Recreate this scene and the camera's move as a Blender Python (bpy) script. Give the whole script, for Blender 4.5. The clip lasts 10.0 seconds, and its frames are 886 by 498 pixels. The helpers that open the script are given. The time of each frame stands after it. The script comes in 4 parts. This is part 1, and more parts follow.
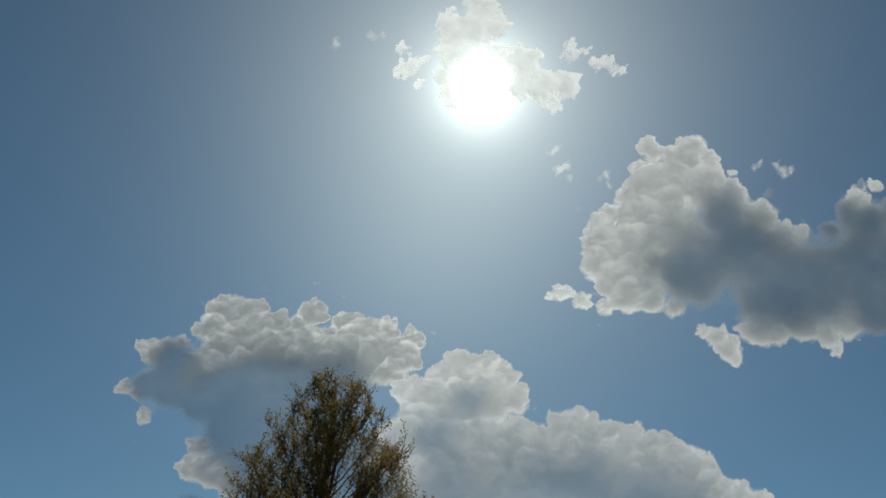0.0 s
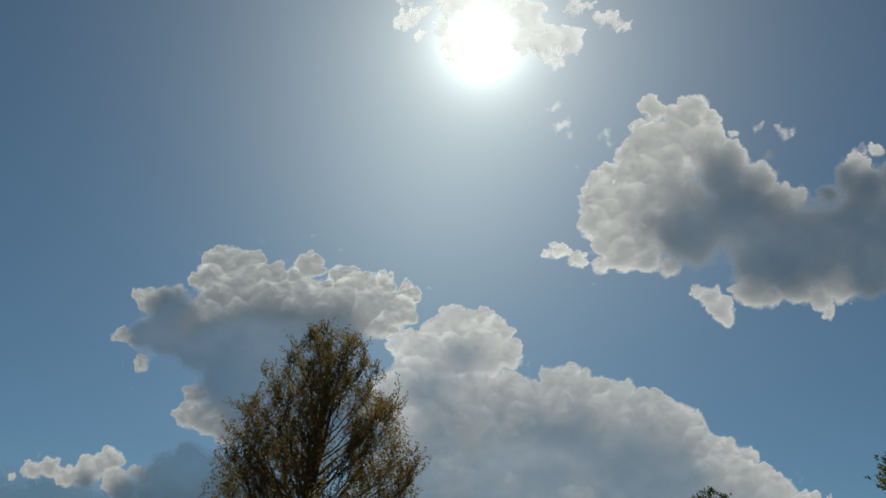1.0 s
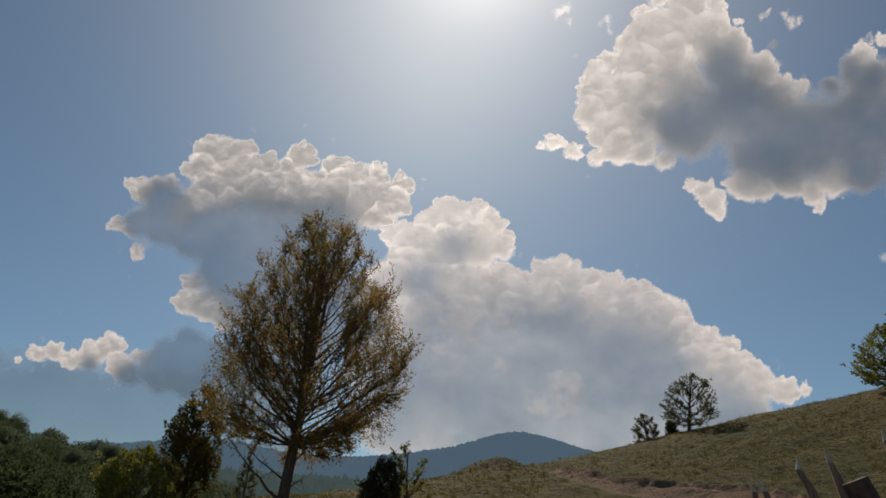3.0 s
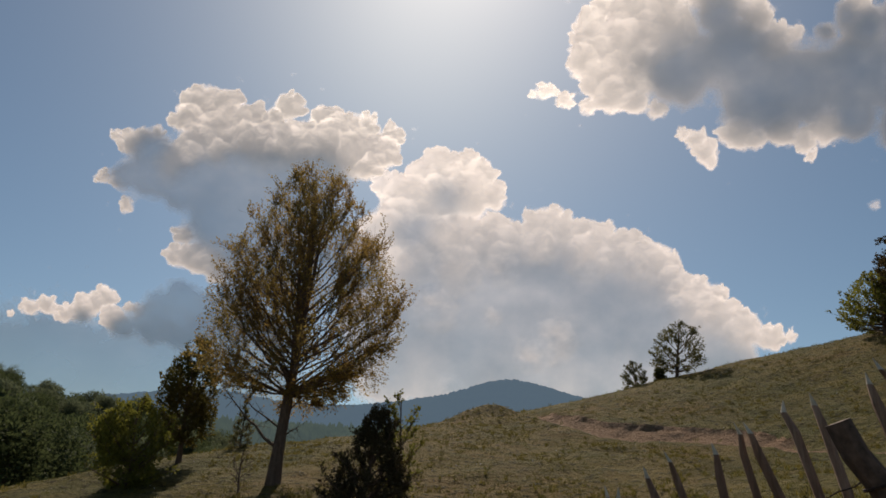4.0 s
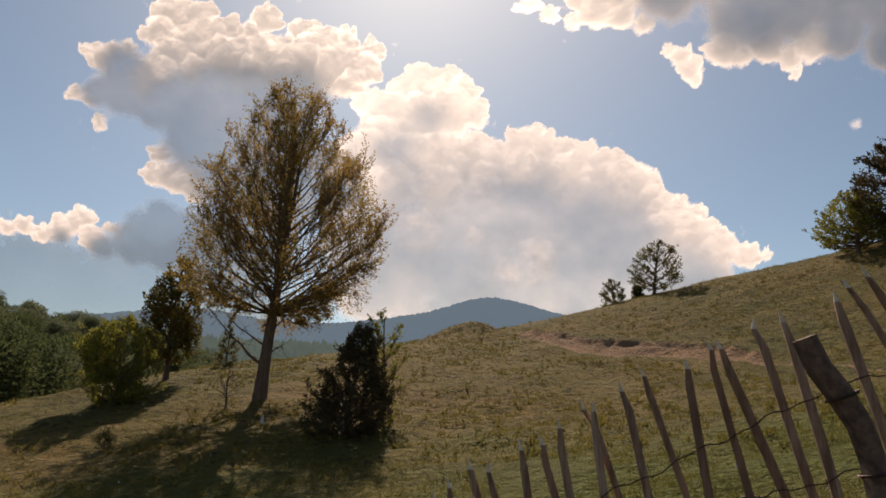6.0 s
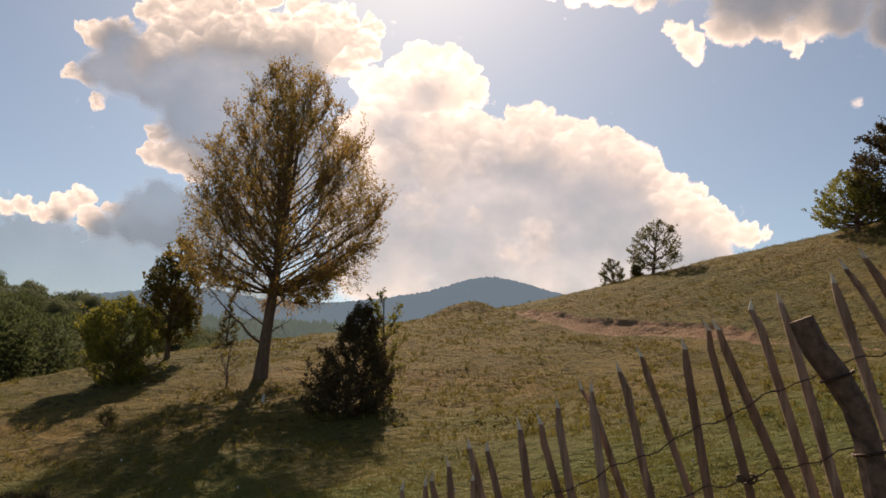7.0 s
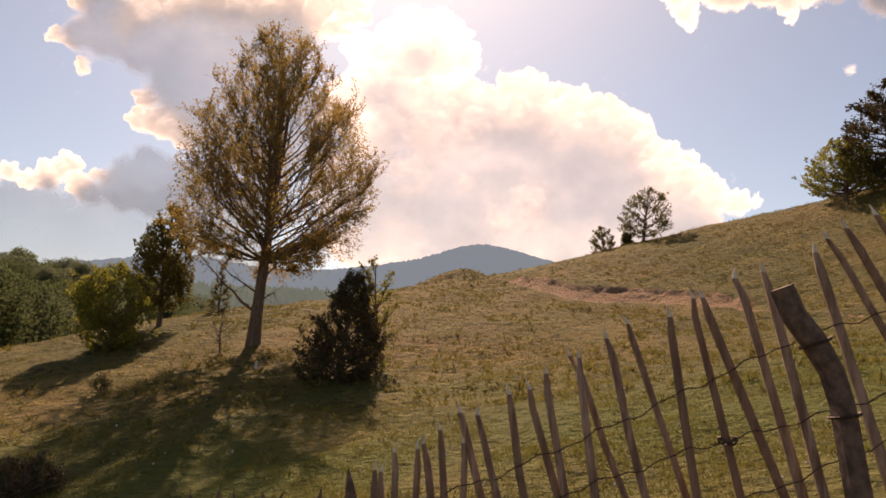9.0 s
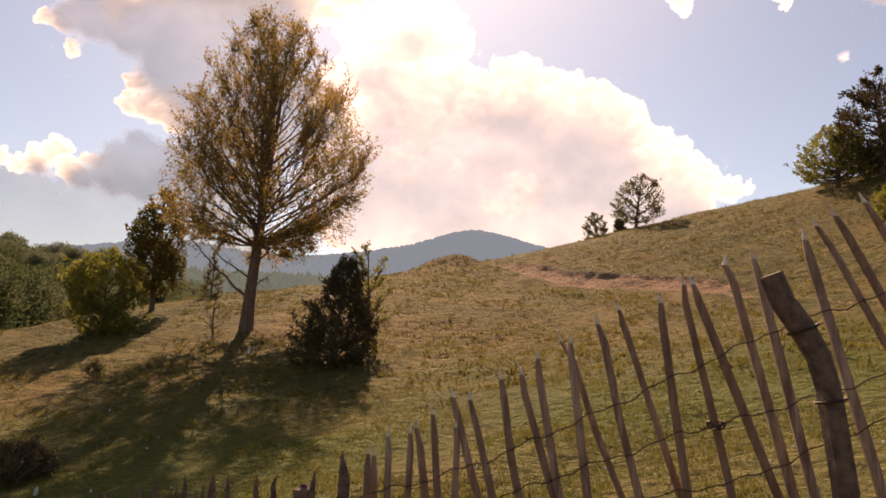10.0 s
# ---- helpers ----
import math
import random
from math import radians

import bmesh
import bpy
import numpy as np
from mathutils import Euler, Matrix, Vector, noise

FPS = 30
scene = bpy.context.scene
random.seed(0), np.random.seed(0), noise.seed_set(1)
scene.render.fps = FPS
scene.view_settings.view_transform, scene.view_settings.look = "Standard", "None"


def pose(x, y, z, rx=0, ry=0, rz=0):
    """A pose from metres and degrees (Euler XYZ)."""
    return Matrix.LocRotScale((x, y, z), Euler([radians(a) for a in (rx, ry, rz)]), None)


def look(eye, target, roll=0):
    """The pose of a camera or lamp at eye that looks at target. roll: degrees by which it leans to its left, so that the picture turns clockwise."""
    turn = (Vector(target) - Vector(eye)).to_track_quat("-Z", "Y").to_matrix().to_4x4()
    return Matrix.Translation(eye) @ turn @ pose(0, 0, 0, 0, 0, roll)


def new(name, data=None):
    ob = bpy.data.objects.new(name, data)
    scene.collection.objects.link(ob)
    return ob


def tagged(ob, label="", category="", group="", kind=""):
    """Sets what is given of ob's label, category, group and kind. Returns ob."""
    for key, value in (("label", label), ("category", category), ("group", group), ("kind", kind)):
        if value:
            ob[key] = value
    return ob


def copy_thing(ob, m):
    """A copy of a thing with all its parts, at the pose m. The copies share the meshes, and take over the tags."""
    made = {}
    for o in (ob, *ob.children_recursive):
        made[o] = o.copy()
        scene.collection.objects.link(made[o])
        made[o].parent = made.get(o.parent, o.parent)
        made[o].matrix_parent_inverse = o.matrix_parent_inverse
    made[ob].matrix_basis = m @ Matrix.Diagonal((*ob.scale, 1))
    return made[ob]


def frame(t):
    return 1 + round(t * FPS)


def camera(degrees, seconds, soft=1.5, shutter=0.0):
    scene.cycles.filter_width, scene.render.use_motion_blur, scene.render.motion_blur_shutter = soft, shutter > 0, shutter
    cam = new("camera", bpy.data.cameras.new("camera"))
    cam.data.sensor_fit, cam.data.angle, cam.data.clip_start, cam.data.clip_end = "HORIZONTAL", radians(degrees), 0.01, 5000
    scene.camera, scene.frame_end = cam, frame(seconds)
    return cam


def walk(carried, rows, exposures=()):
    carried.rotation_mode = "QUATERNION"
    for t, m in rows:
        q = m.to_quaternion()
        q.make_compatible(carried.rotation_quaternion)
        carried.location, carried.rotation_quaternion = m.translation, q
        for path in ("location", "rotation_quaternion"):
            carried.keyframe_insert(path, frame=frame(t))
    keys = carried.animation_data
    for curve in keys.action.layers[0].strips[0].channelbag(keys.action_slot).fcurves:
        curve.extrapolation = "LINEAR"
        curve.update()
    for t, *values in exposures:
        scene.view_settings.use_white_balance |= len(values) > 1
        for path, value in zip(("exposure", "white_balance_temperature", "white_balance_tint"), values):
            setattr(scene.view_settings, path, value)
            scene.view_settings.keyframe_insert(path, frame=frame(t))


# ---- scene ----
# The camera: a slow tilt down from the sky to the meadow, drawn back a hand's width on the way.
cam = camera(64.3, 10.0, soft=1.65)
EYE = 1.6
TILT = [  # seconds, turn, place beside the last one
    (0.0, 127.31, -1.25, 4.72, 0.009, 0.128, -0.002), (0.5, 125.82, -1.72, 4.15, 0.009, 0.128, -0.002),
    (1.0, 123.72, -2.09, 3.82, 0.009, 0.128, -0.002), (1.5, 121.47, -2.31, 3.66, 0.009, 0.128, -0.002),
    (2.0, 119.09, -2.47, 3.50, 0.008, 0.128, -0.003), (2.5, 117.01, -2.43, 3.35, 0.007, 0.129, -0.003),
    (4.0, 110.96, -1.60, 2.69, 0.000, 0.131, -0.008), (4.5, 109.18, -1.37, 2.32, -0.003, 0.129, -0.009),
    (5.0, 107.30, -1.22, 1.82, -0.003, 0.122, -0.009), (5.5, 105.71, -1.13, 1.42, -0.002, 0.111, -0.008),
    (7.0, 102.80, -1.03, 1.29, 0.001, 0.090, 0.002), (7.5, 102.24, -0.98, 1.31, 0.001, 0.072, 0.003),
    (8.0, 101.57, -0.92, 1.18, 0.002, 0.049, 0.003), (8.5, 100.85, -0.89, 0.93, 0.002, 0.032, 0.002),
    (9.0, 100.16, -0.94, 0.59, 0.001, 0.020, 0.000), (9.5, 99.56, -1.00, 0.29, 0.001, 0.008, -0.001),
    (10.0, 99.0, -1.0, 0.0, 0.0, 0.0, 0.0)]

walk(cam, [(t, pose(x, y, EYE + z, a, b, c)) for t, a, b, c, x, y, z in TILT],
     exposures=[(0.0, -1.0, 5800, -5), (2.5, -0.72, 6400, 7), (4.5, -0.20, 7300, 15), (5.5, 0.0, 7750, 18), (7.0, 0.33, 8450, 23),
                (8.0, 0.48, 9000, 28), (10.0, 0.80, 9900, 37)])

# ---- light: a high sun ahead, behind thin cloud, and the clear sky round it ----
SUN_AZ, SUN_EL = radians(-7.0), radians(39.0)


def heading(az, el):
    return Vector((math.sin(az) * math.cos(el), math.cos(az) * math.cos(el), math.sin(el)))


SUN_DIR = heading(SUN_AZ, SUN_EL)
GLOW_DIR = heading(radians(-1.5), radians(50.4))  # where the sun is seen; the lamp stands lower and farther left, for the shadows

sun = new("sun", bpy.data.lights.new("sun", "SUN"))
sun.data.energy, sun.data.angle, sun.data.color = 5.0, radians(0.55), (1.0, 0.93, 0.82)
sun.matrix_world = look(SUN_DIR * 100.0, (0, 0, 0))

world = bpy.data.worlds.new("sky")
scene.world = world
world.use_nodes = True
wn, wl = world.node_tree.nodes, world.node_tree.links
wn.clear()


sky = wn.new("ShaderNodeTexSky")
sky.sky_type, sky.sun_disc = "NISHITA", False
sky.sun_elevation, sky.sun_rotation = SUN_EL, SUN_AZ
sky.altitude, sky.air_density, sky.dust_density, sky.ozone_density = 600.0, 1.0, 0.45, 1.2
SKY_STRENGTH = 0.076
# painted glow round the seen sun: its disc, its aureole and the lens glare
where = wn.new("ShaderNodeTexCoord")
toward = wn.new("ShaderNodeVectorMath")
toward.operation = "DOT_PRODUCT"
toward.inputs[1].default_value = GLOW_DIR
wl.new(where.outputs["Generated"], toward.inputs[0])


def wmath(op, a, b):
    n = wn.new("ShaderNodeMath")
    n.operation = op
    for i, v in enumerate((a, b)):
        if isinstance(v, (int, float)):
            n.inputs[i].default_value = v
        elif v is not None:
            wl.new(v, n.inputs[i])
    return n.outputs[0]


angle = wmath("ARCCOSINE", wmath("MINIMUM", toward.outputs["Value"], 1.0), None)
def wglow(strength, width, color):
    """A painted glow round the seen sun, falling off with the angle from it."""
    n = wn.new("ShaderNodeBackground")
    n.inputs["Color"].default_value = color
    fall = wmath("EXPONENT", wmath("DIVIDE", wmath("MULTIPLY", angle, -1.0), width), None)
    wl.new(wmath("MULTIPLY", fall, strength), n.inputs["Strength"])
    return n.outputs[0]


blue = wn.new("ShaderNodeBackground")
blue.inputs["Strength"].default_value = SKY_STRENGTH
hazy = wn.new("ShaderNodeMix")
hazy.data_type, hazy.blend_type = "RGBA", "MULTIPLY"
hazy.inputs["Factor"].default_value = 1.0
hazy.inputs[7].default_value = (0.85, 1.02, 1.05, 1.0)  # the teal of damp summer air
wl.new(sky.outputs[0], hazy.inputs[6])
wl.new(hazy.outputs[2], blue.inputs["Color"])
total = blue.outputs[0]
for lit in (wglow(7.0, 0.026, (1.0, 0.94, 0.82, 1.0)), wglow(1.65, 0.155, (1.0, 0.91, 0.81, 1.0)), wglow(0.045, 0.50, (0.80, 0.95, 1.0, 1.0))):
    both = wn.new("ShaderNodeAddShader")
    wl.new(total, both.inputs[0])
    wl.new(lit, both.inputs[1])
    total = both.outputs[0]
wout = wn.new("ShaderNodeOutputWorld")
wl.new(total, wout.inputs["Surface"])


# ---- materials ----
class Mat:
    """A node material under construction."""

    def __init__(self, name):
        self.m = bpy.data.materials.new(name)
        self.m.use_nodes = True
        self.n, self.l = self.m.node_tree.nodes, self.m.node_tree.links
        self.n.clear()
        self.out = self.n.new("ShaderNodeOutputMaterial")

    def put(self, value, socket):
        if isinstance(value, bpy.types.NodeSocket):
            self.l.new(value, socket)
        elif value is not None:
            socket.default_value = (*value, 1.0) if isinstance(value, tuple) and len(value) == 3 and socket.type == "RGBA" else value

    def math(self, op, a, b=None, clamp=False):
        n = self.n.new("ShaderNodeMath")
        n.operation, n.use_clamp = op, clamp
        self.put(a, n.inputs[0])
        self.put(b, n.inputs[1])
        return n.outputs[0]

    def noise(self, scale, detail=4.0, rough=0.55, vector=None):
        n = self.n.new("ShaderNodeTexNoise")
        n.inputs["Scale"].default_value, n.inputs["Detail"].default_value, n.inputs["Roughness"].default_value = scale, detail, rough
        self.l.new(vector or self.coord(), n.inputs["Vector"])
        return n.outputs["Fac"]

    def coord(self):
        return self.n.new("ShaderNodeNewGeometry").outputs["Position"]

    def local(self):
        return self.n.new("ShaderNodeTexCoord").outputs["Object"]

    def attr(self, name):
        n = self.n.new("ShaderNodeAttribute")
        n.attribute_name = name
        return n.outputs["Fac"]

    def spread(self, fac, low, high):
        n = self.n.new("ShaderNodeMapRange")
        n.inputs["From Min"].default_value, n.inputs["From Max"].default_value = low, high
        self.put(fac, n.inputs["Value"])
        return n.outputs["Result"]

    def mix(self, fac, a, b):
        n = self.n.new("ShaderNodeMix")
        n.data_type = "RGBA"
        self.put(fac, n.inputs["Factor"])
        self.put(a, n.inputs[6])
        self.put(b, n.inputs[7])
        return n.outputs[2]

    def bump(self, height, strength, distance):
        n = self.n.new("ShaderNodeBump")
        n.inputs["Strength"].default_value, n.inputs["Distance"].default_value = strength, distance
        self.put(height, n.inputs["Height"])
        return n.outputs["Normal"]

    def shader(self, kind, normal=None, **values):
        n = self.n.new(kind)
        for key, value in values.items():
            self.put(value, n.inputs[key.replace("_", " ")])
        if normal is not None:
            self.put(normal, n.inputs["Normal"])
        return n.outputs[0]

    def blend(self, fac, a, b):
        n = self.n.new("ShaderNodeMixShader")
        self.put(fac, n.inputs[0])
        self.put(a, n.inputs[1])
        self.put(b, n.inputs[2])
        return n.outputs[0]

    def done(self, surface):
        self.l.new(surface, self.out.inputs["Surface"])
        return self.m


def island(m):
    return m.n.new("ShaderNodeNewGeometry").outputs["Random Per Island"]


def mat_grass_ground():
    m = Mat("meadow_turf")
    big, mid, fine = m.noise(0.10, 4), m.noise(0.9, 5, 0.6), m.noise(9.0, 5, 0.7)
    lump, patch = m.noise(3.6, 5, 0.65), m.noise(0.33, 5, 0.62)
    olive, straw, rust, dark = (0.098, 0.094, 0.026), (0.195, 0.146, 0.043), (0.180, 0.112, 0.034), (0.036, 0.030, 0.012)
    col = m.mix(m.spread(big, 0.40, 0.58), rust, olive)
    col = m.mix(m.math("MULTIPLY", m.spread(patch, 0.42, 0.60), 0.7), col, straw)
    col = m.mix(m.math("MULTIPLY", m.spread(mid, 0.46, 0.66), 0.75), col, olive)
    col = m.mix(m.math("MULTIPLY", m.spread(lump, 0.53, 0.63), 0.85), col, dark)
    col = m.mix(m.math("MULTIPLY", m.spread(fine, 0.50, 0.70), 0.45), col, (0.25, 0.19, 0.075))
    col = m.mix(m.attr("lush"), col, (0.095, 0.110, 0.022))
    earth = m.mix(m.spread(fine, 0.35, 0.65), (0.38, 0.24, 0.145), (0.21, 0.12, 0.072))
    col = m.mix(m.spread(m.math("ADD", m.attr("bare"), m.math("MULTIPLY", m.math("SUBTRACT", mid, 0.5), 0.9)), 0.42, 0.58), col, earth)
    h = m.math("ADD", fine, m.math("ADD", m.math("MULTIPLY", lump, 2.2), m.math("MULTIPLY", mid, 2.5)))
    return m.done(m.shader("ShaderNodeBsdfPrincipled", m.bump(h, 0.9, 0.28), Base_Color=col, Roughness=0.95, Specular_IOR_Level=0.1))


def mat_leaf(name, light, dark, glow=0.45, warm=None, gloss=0.25):
    m = Mat(name)
    r = island(m)
    col = m.mix(r, dark, light)
    col = m.mix(m.spread(m.noise(0.9, 2), 0.42, 0.62), col, warm or light)
    front = m.shader("ShaderNodeBsdfPrincipled", Base_Color=col, Roughness=0.65, Specular_IOR_Level=gloss)
    lit = m.shader("ShaderNodeBsdfTranslucent", Color=m.mix(0.5, col, light))
    return m.done(m.blend(glow, front, lit))


def mat_bark(name, a, b):
    m = Mat(name)
    v = m.n.new("ShaderNodeMapping")
    v.inputs["Scale"].default_value = (1.0, 1.0, 0.25)
    m.l.new(m.local(), v.inputs["Vector"])
    n, n2 = m.noise(14.0, 6, 0.7, v.outputs[0]), m.noise(1.6, 4)
    col = m.mix(m.spread(n, 0.35, 0.65), a, b)
    col = m.mix(m.math("MULTIPLY", m.spread(n2, 0.5, 0.7), 0.5), col, (0.155, 0.12, 0.095))
    return m.done(m.shader("ShaderNodeBsdfPrincipled", m.bump(n, 0.8, 0.03), Base_Color=col, Roughness=0.9, Specular_IOR_Level=0.15))


def mat_old_wood():
    m = Mat("weathered_wood")
    v = m.n.new("ShaderNodeMapping")
    v.inputs["Scale"].default_value = (1.0, 1.0, 0.06)
    m.l.new(m.local(), v.inputs["Vector"])
    info = m.n.new("ShaderNodeObjectInfo")
    grain, blot = m.noise(26.0, 5, 0.65, v.outputs[0]), m.noise(5.0, 5, 0.6)
    col = m.mix(info.outputs["Random"], (0.27, 0.15, 0.105), (0.43, 0.29, 0.225))
    col = m.mix(m.spread(grain, 0.38, 0.62), col, (0.17, 0.10, 0.07))
    col = m.mix(m.math("MULTIPLY", m.spread(blot, 0.48, 0.68), 0.7), col, (0.14, 0.075, 0.05))
    return m.done(m.shader("ShaderNodeBsdfPrincipled", m.bump(grain, 0.7, 0.006), Base_Color=col, Roughness=0.85, Specular_IOR_Level=0.2))


def mat_plain(name, a, b, scale, rough=0.8, metal=0.0):
    m = Mat(name)
    n = m.noise(scale, 5, 0.6)
    return m.done(m.shader("ShaderNodeBsdfPrincipled", m.bump(n, 0.4, 0.01), Base_Color=m.mix(m.spread(n, 0.38, 0.62), a, b), Roughness=rough, Metallic=metal))


def mat_cloud(name, deep=3.3):
    """Water mist: thickness and painted shade together set how much of the sun comes through."""
    m = Mat(name)
    shade_depth, body = m.attr("shade_depth"), m.attr("body")
    fine = m.noise(0.022, 7, 0.62)
    dense = m.math("ADD", shade_depth, m.math("MULTIPLY", m.math("SUBTRACT", fine, 0.5), 0.20))
    passing = m.math("EXPONENT", m.math("MULTIPLY", m.math("MAXIMUM", dense, 0.0), -deep))
    # the shade and blue air of thick mist, painted as a darker colour
    front = m.shader("ShaderNodeBsdfDiffuse", Color=m.mix(m.spread(passing, 0.0, 0.45), (0.33, 0.44, 0.61), (0.86, 0.89, 0.98)))
    back = m.shader("ShaderNodeBsdfTranslucent", Color=(0.91, 0.815, 0.80))
    mixed = m.blend(m.math("ADD", m.math("MULTIPLY", passing, 0.96), 0.02), front, back)
    glare = m.shader("ShaderNodeBsdfRefraction", Color=(1.0, 0.98, 0.95), Roughness=0.8, IOR=1.33)
    mixed = m.blend(m.math("MULTIPLY", passing, 0.035), mixed, glare)
    soft = m.math("MULTIPLY", m.spread(m.math("ADD", body, m.math("MULTIPLY", m.math("SUBTRACT", fine, 0.5), 0.7)), 0.10, 0.55), m.attr("veil"))
    return m.done(m.blend(soft, m.shader("ShaderNodeBsdfTransparent"), mixed))


def mat_far(name, dark, light, haze_glow, share, scale):
    """Far woods, with the haze before them painted on as an even glow."""
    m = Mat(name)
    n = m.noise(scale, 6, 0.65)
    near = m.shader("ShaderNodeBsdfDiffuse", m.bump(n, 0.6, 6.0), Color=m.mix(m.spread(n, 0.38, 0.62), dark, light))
    return m.done(m.blend(share, near, m.shader("ShaderNodeEmission", Color=haze_glow, Strength=1.0)))


TURF = mat_grass_ground()
BARK = mat_bark("grey_brown_bark", (0.095, 0.060, 0.046), (0.19, 0.125, 0.092))
LEAF_MAIN = mat_leaf("leaf_olive", (0.30, 0.215, 0.062), (0.13, 0.100, 0.034), 0.64, (0.30, 0.17, 0.056))
LEAF_BUSH = mat_leaf("leaf_hazel", (0.21, 0.20, 0.038), (0.060, 0.070, 0.018), 0.5)
LEAF_RUST = mat_leaf("leaf_rust_green", (0.15, 0.125, 0.03), (0.04, 0.045, 0.015), 0.42, (0.14, 0.10, 0.026))
LEAF_DARK = mat_leaf("leaf_dark", (0.085, 0.062, 0.026), (0.036, 0.030, 0.016), 0.3)
LEAF_FAR = mat_leaf("leaf_grey_green", (0.13, 0.12, 0.045), (0.060, 0.055, 0.025), 0.45)
GRASS = mat_leaf("grass_blade", (0.145, 0.135, 0.034), (0.08, 0.09, 0.022), 0.45, (0.155, 0.122, 0.036), 0.05)
TUSSOCK = mat_leaf("tussock_blade", (0.20, 0.165, 0.045), (0.055, 0.055, 0.018), 0.4, (0.16, 0.125, 0.036), 0.05)
WOOD = mat_old_wood()
FRESH = mat_plain("cut_pale_wood", (0.50, 0.42, 0.34), (0.66, 0.58, 0.48), 40.0, 0.8)
STONE = mat_plain("pale_stone", (0.40, 0.38, 0.35), (0.62, 0.60, 0.56), 12.0, 0.9)
OLD_POST = mat_plain("dark_rotten_wood", (0.065, 0.038, 0.028), (0.16, 0.095, 0.07), 16.0, 0.9)
WIRE = mat_plain("rusty_wire", (0.05, 0.035, 0.03), (0.11, 0.06, 0.04), 60.0, 0.7, 0.6)
CLOUD = mat_cloud("cumulus")
# paler, bluer copy of the woods' leaf, with haze put into its colour
WOODS_PALE = mat_leaf("leaf_pale_woods", (0.150, 0.170, 0.096), (0.080, 0.096, 0.062), 0.4, gloss=0.03)
WOODS = mat_leaf("leaf_woods", (0.095, 0.115, 0.048), (0.045, 0.060, 0.032), 0.35, gloss=0.03)
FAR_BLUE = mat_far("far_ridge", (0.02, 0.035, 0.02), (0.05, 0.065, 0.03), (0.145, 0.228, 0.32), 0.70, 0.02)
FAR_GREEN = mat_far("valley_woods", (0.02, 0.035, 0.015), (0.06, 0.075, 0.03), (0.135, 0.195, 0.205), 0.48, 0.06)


# ---- helpers for things ----
def part(name, bm, material, parent, label=""):
    """Links a bmesh as one mesh object under its thing."""
    me = bpy.data.meshes.new(name)
    bm.to_mesh(me)
    bm.free()
    me.materials.append(material)
    ob = new(name, me)
    ob.parent = parent
    if label:
        tagged(ob, label)
    return ob


def mesh_of(name, verts, faces, material, smooth=False, parent=None):
    me = bpy.data.meshes.new(name)
    me.from_pydata(verts, [], faces)
    me.materials.append(material)
    if smooth:
        me.polygons.foreach_set("use_smooth", [True] * len(me.polygons))
    ob = new(name, me)
    ob.parent = parent
    return ob


def attribute(ob, name, values):
    a = ob.data.attributes.new(name, "FLOAT", "POINT")
    a.data.foreach_set("value", np.asarray(values, np.float32))


def base(name, x, y, z, label, category, group=""):
    ob = new(name)
    ob.location = (x, y, z)
    ob.empty_display_size = 0.2
    return tagged(ob, label, category, group)


def hash2(ix, iy, seed):
    """Even random numbers 0..1 for whole-number cells."""
    v = np.sin(ix * 127.1 + iy * 311.7 + seed * 74.7) * 43758.5453
    return v - np.floor(v)


def value_noise(x, y, seed):
    ix, iy = np.floor(x), np.floor(y)
    fx, fy = x - ix, y - iy
    fx, fy = fx * fx * (3 - 2 * fx), fy * fy * (3 - 2 * fy)
    a, b = hash2(ix, iy, seed), hash2(ix + 1, iy, seed)
    c, d = hash2(ix, iy + 1, seed), hash2(ix + 1, iy + 1, seed)
    return (a * (1 - fx) + b * fx) * (1 - fy) + (c * (1 - fx) + d * fx) * fy


def fbm(x, y, seed, octaves=5, gain=0.5):
    total, amp, norm = 0.0, 1.0, 0.0
    for k in range(octaves):
        total = total + amp * value_noise(x, y, seed + 7 * k)
        norm += amp
        amp, x, y = amp * gain, x * 2.03 + 11.3, y * 2.03 + 5.7
    return total / norm


def blur(a, n):
    k = np.hanning(2 * n + 3)[1:-1]
    k /= k.sum()
    a = np.apply_along_axis(lambda r: np.convolve(np.pad(r, n, mode="edge"), k, mode="valid"), 0, a)
    return np.apply_along_axis(lambda r: np.convolve(np.pad(r, n, mode="edge"), k, mode="valid"), 1, a)


# ---- the ground ----
HUMP_ROWS = [[0.04, 0.46, -0.06, 0.36, 0.46, -0.56, -0.06], [0.12, 0.61, -1.33, -0.57, 4.01, 0.71, 0.08], [0.04, -1.11, 1.78, 0.17, -0.36, 4.4, 1.11], [-0.36, -4.63, 4.0, 3.47, -0.32, 9.52, 2.99], [-0.0, -3.73, -3.01, 3.26, 8.15, 4.06, 3.48], [0.41, -0.58, -3.27, 0.5, 1.08, -1.98, 2.0], [0.12, -0.31, -2.27, -2.26, -0.36, 0.56, 0.62]]
HUMPS = [(-60 + 20 * i, -14 + 18 * j, h) for j, row in enumerate(HUMP_ROWS) for i, h in enumerate(row)]
TRACK = [(2.9, 41.5), (3.6, 37.5), (4.8, 34.8), (6.4, 32.9), (8.3, 31.3), (9.8, 29.7), (11.3, 28.2), (12.4, 25.2), (13.2, 21.3)]


TRACK_LINE = np.polyfit([p[0] for p in TRACK], [p[1] for p in TRACK], 4)


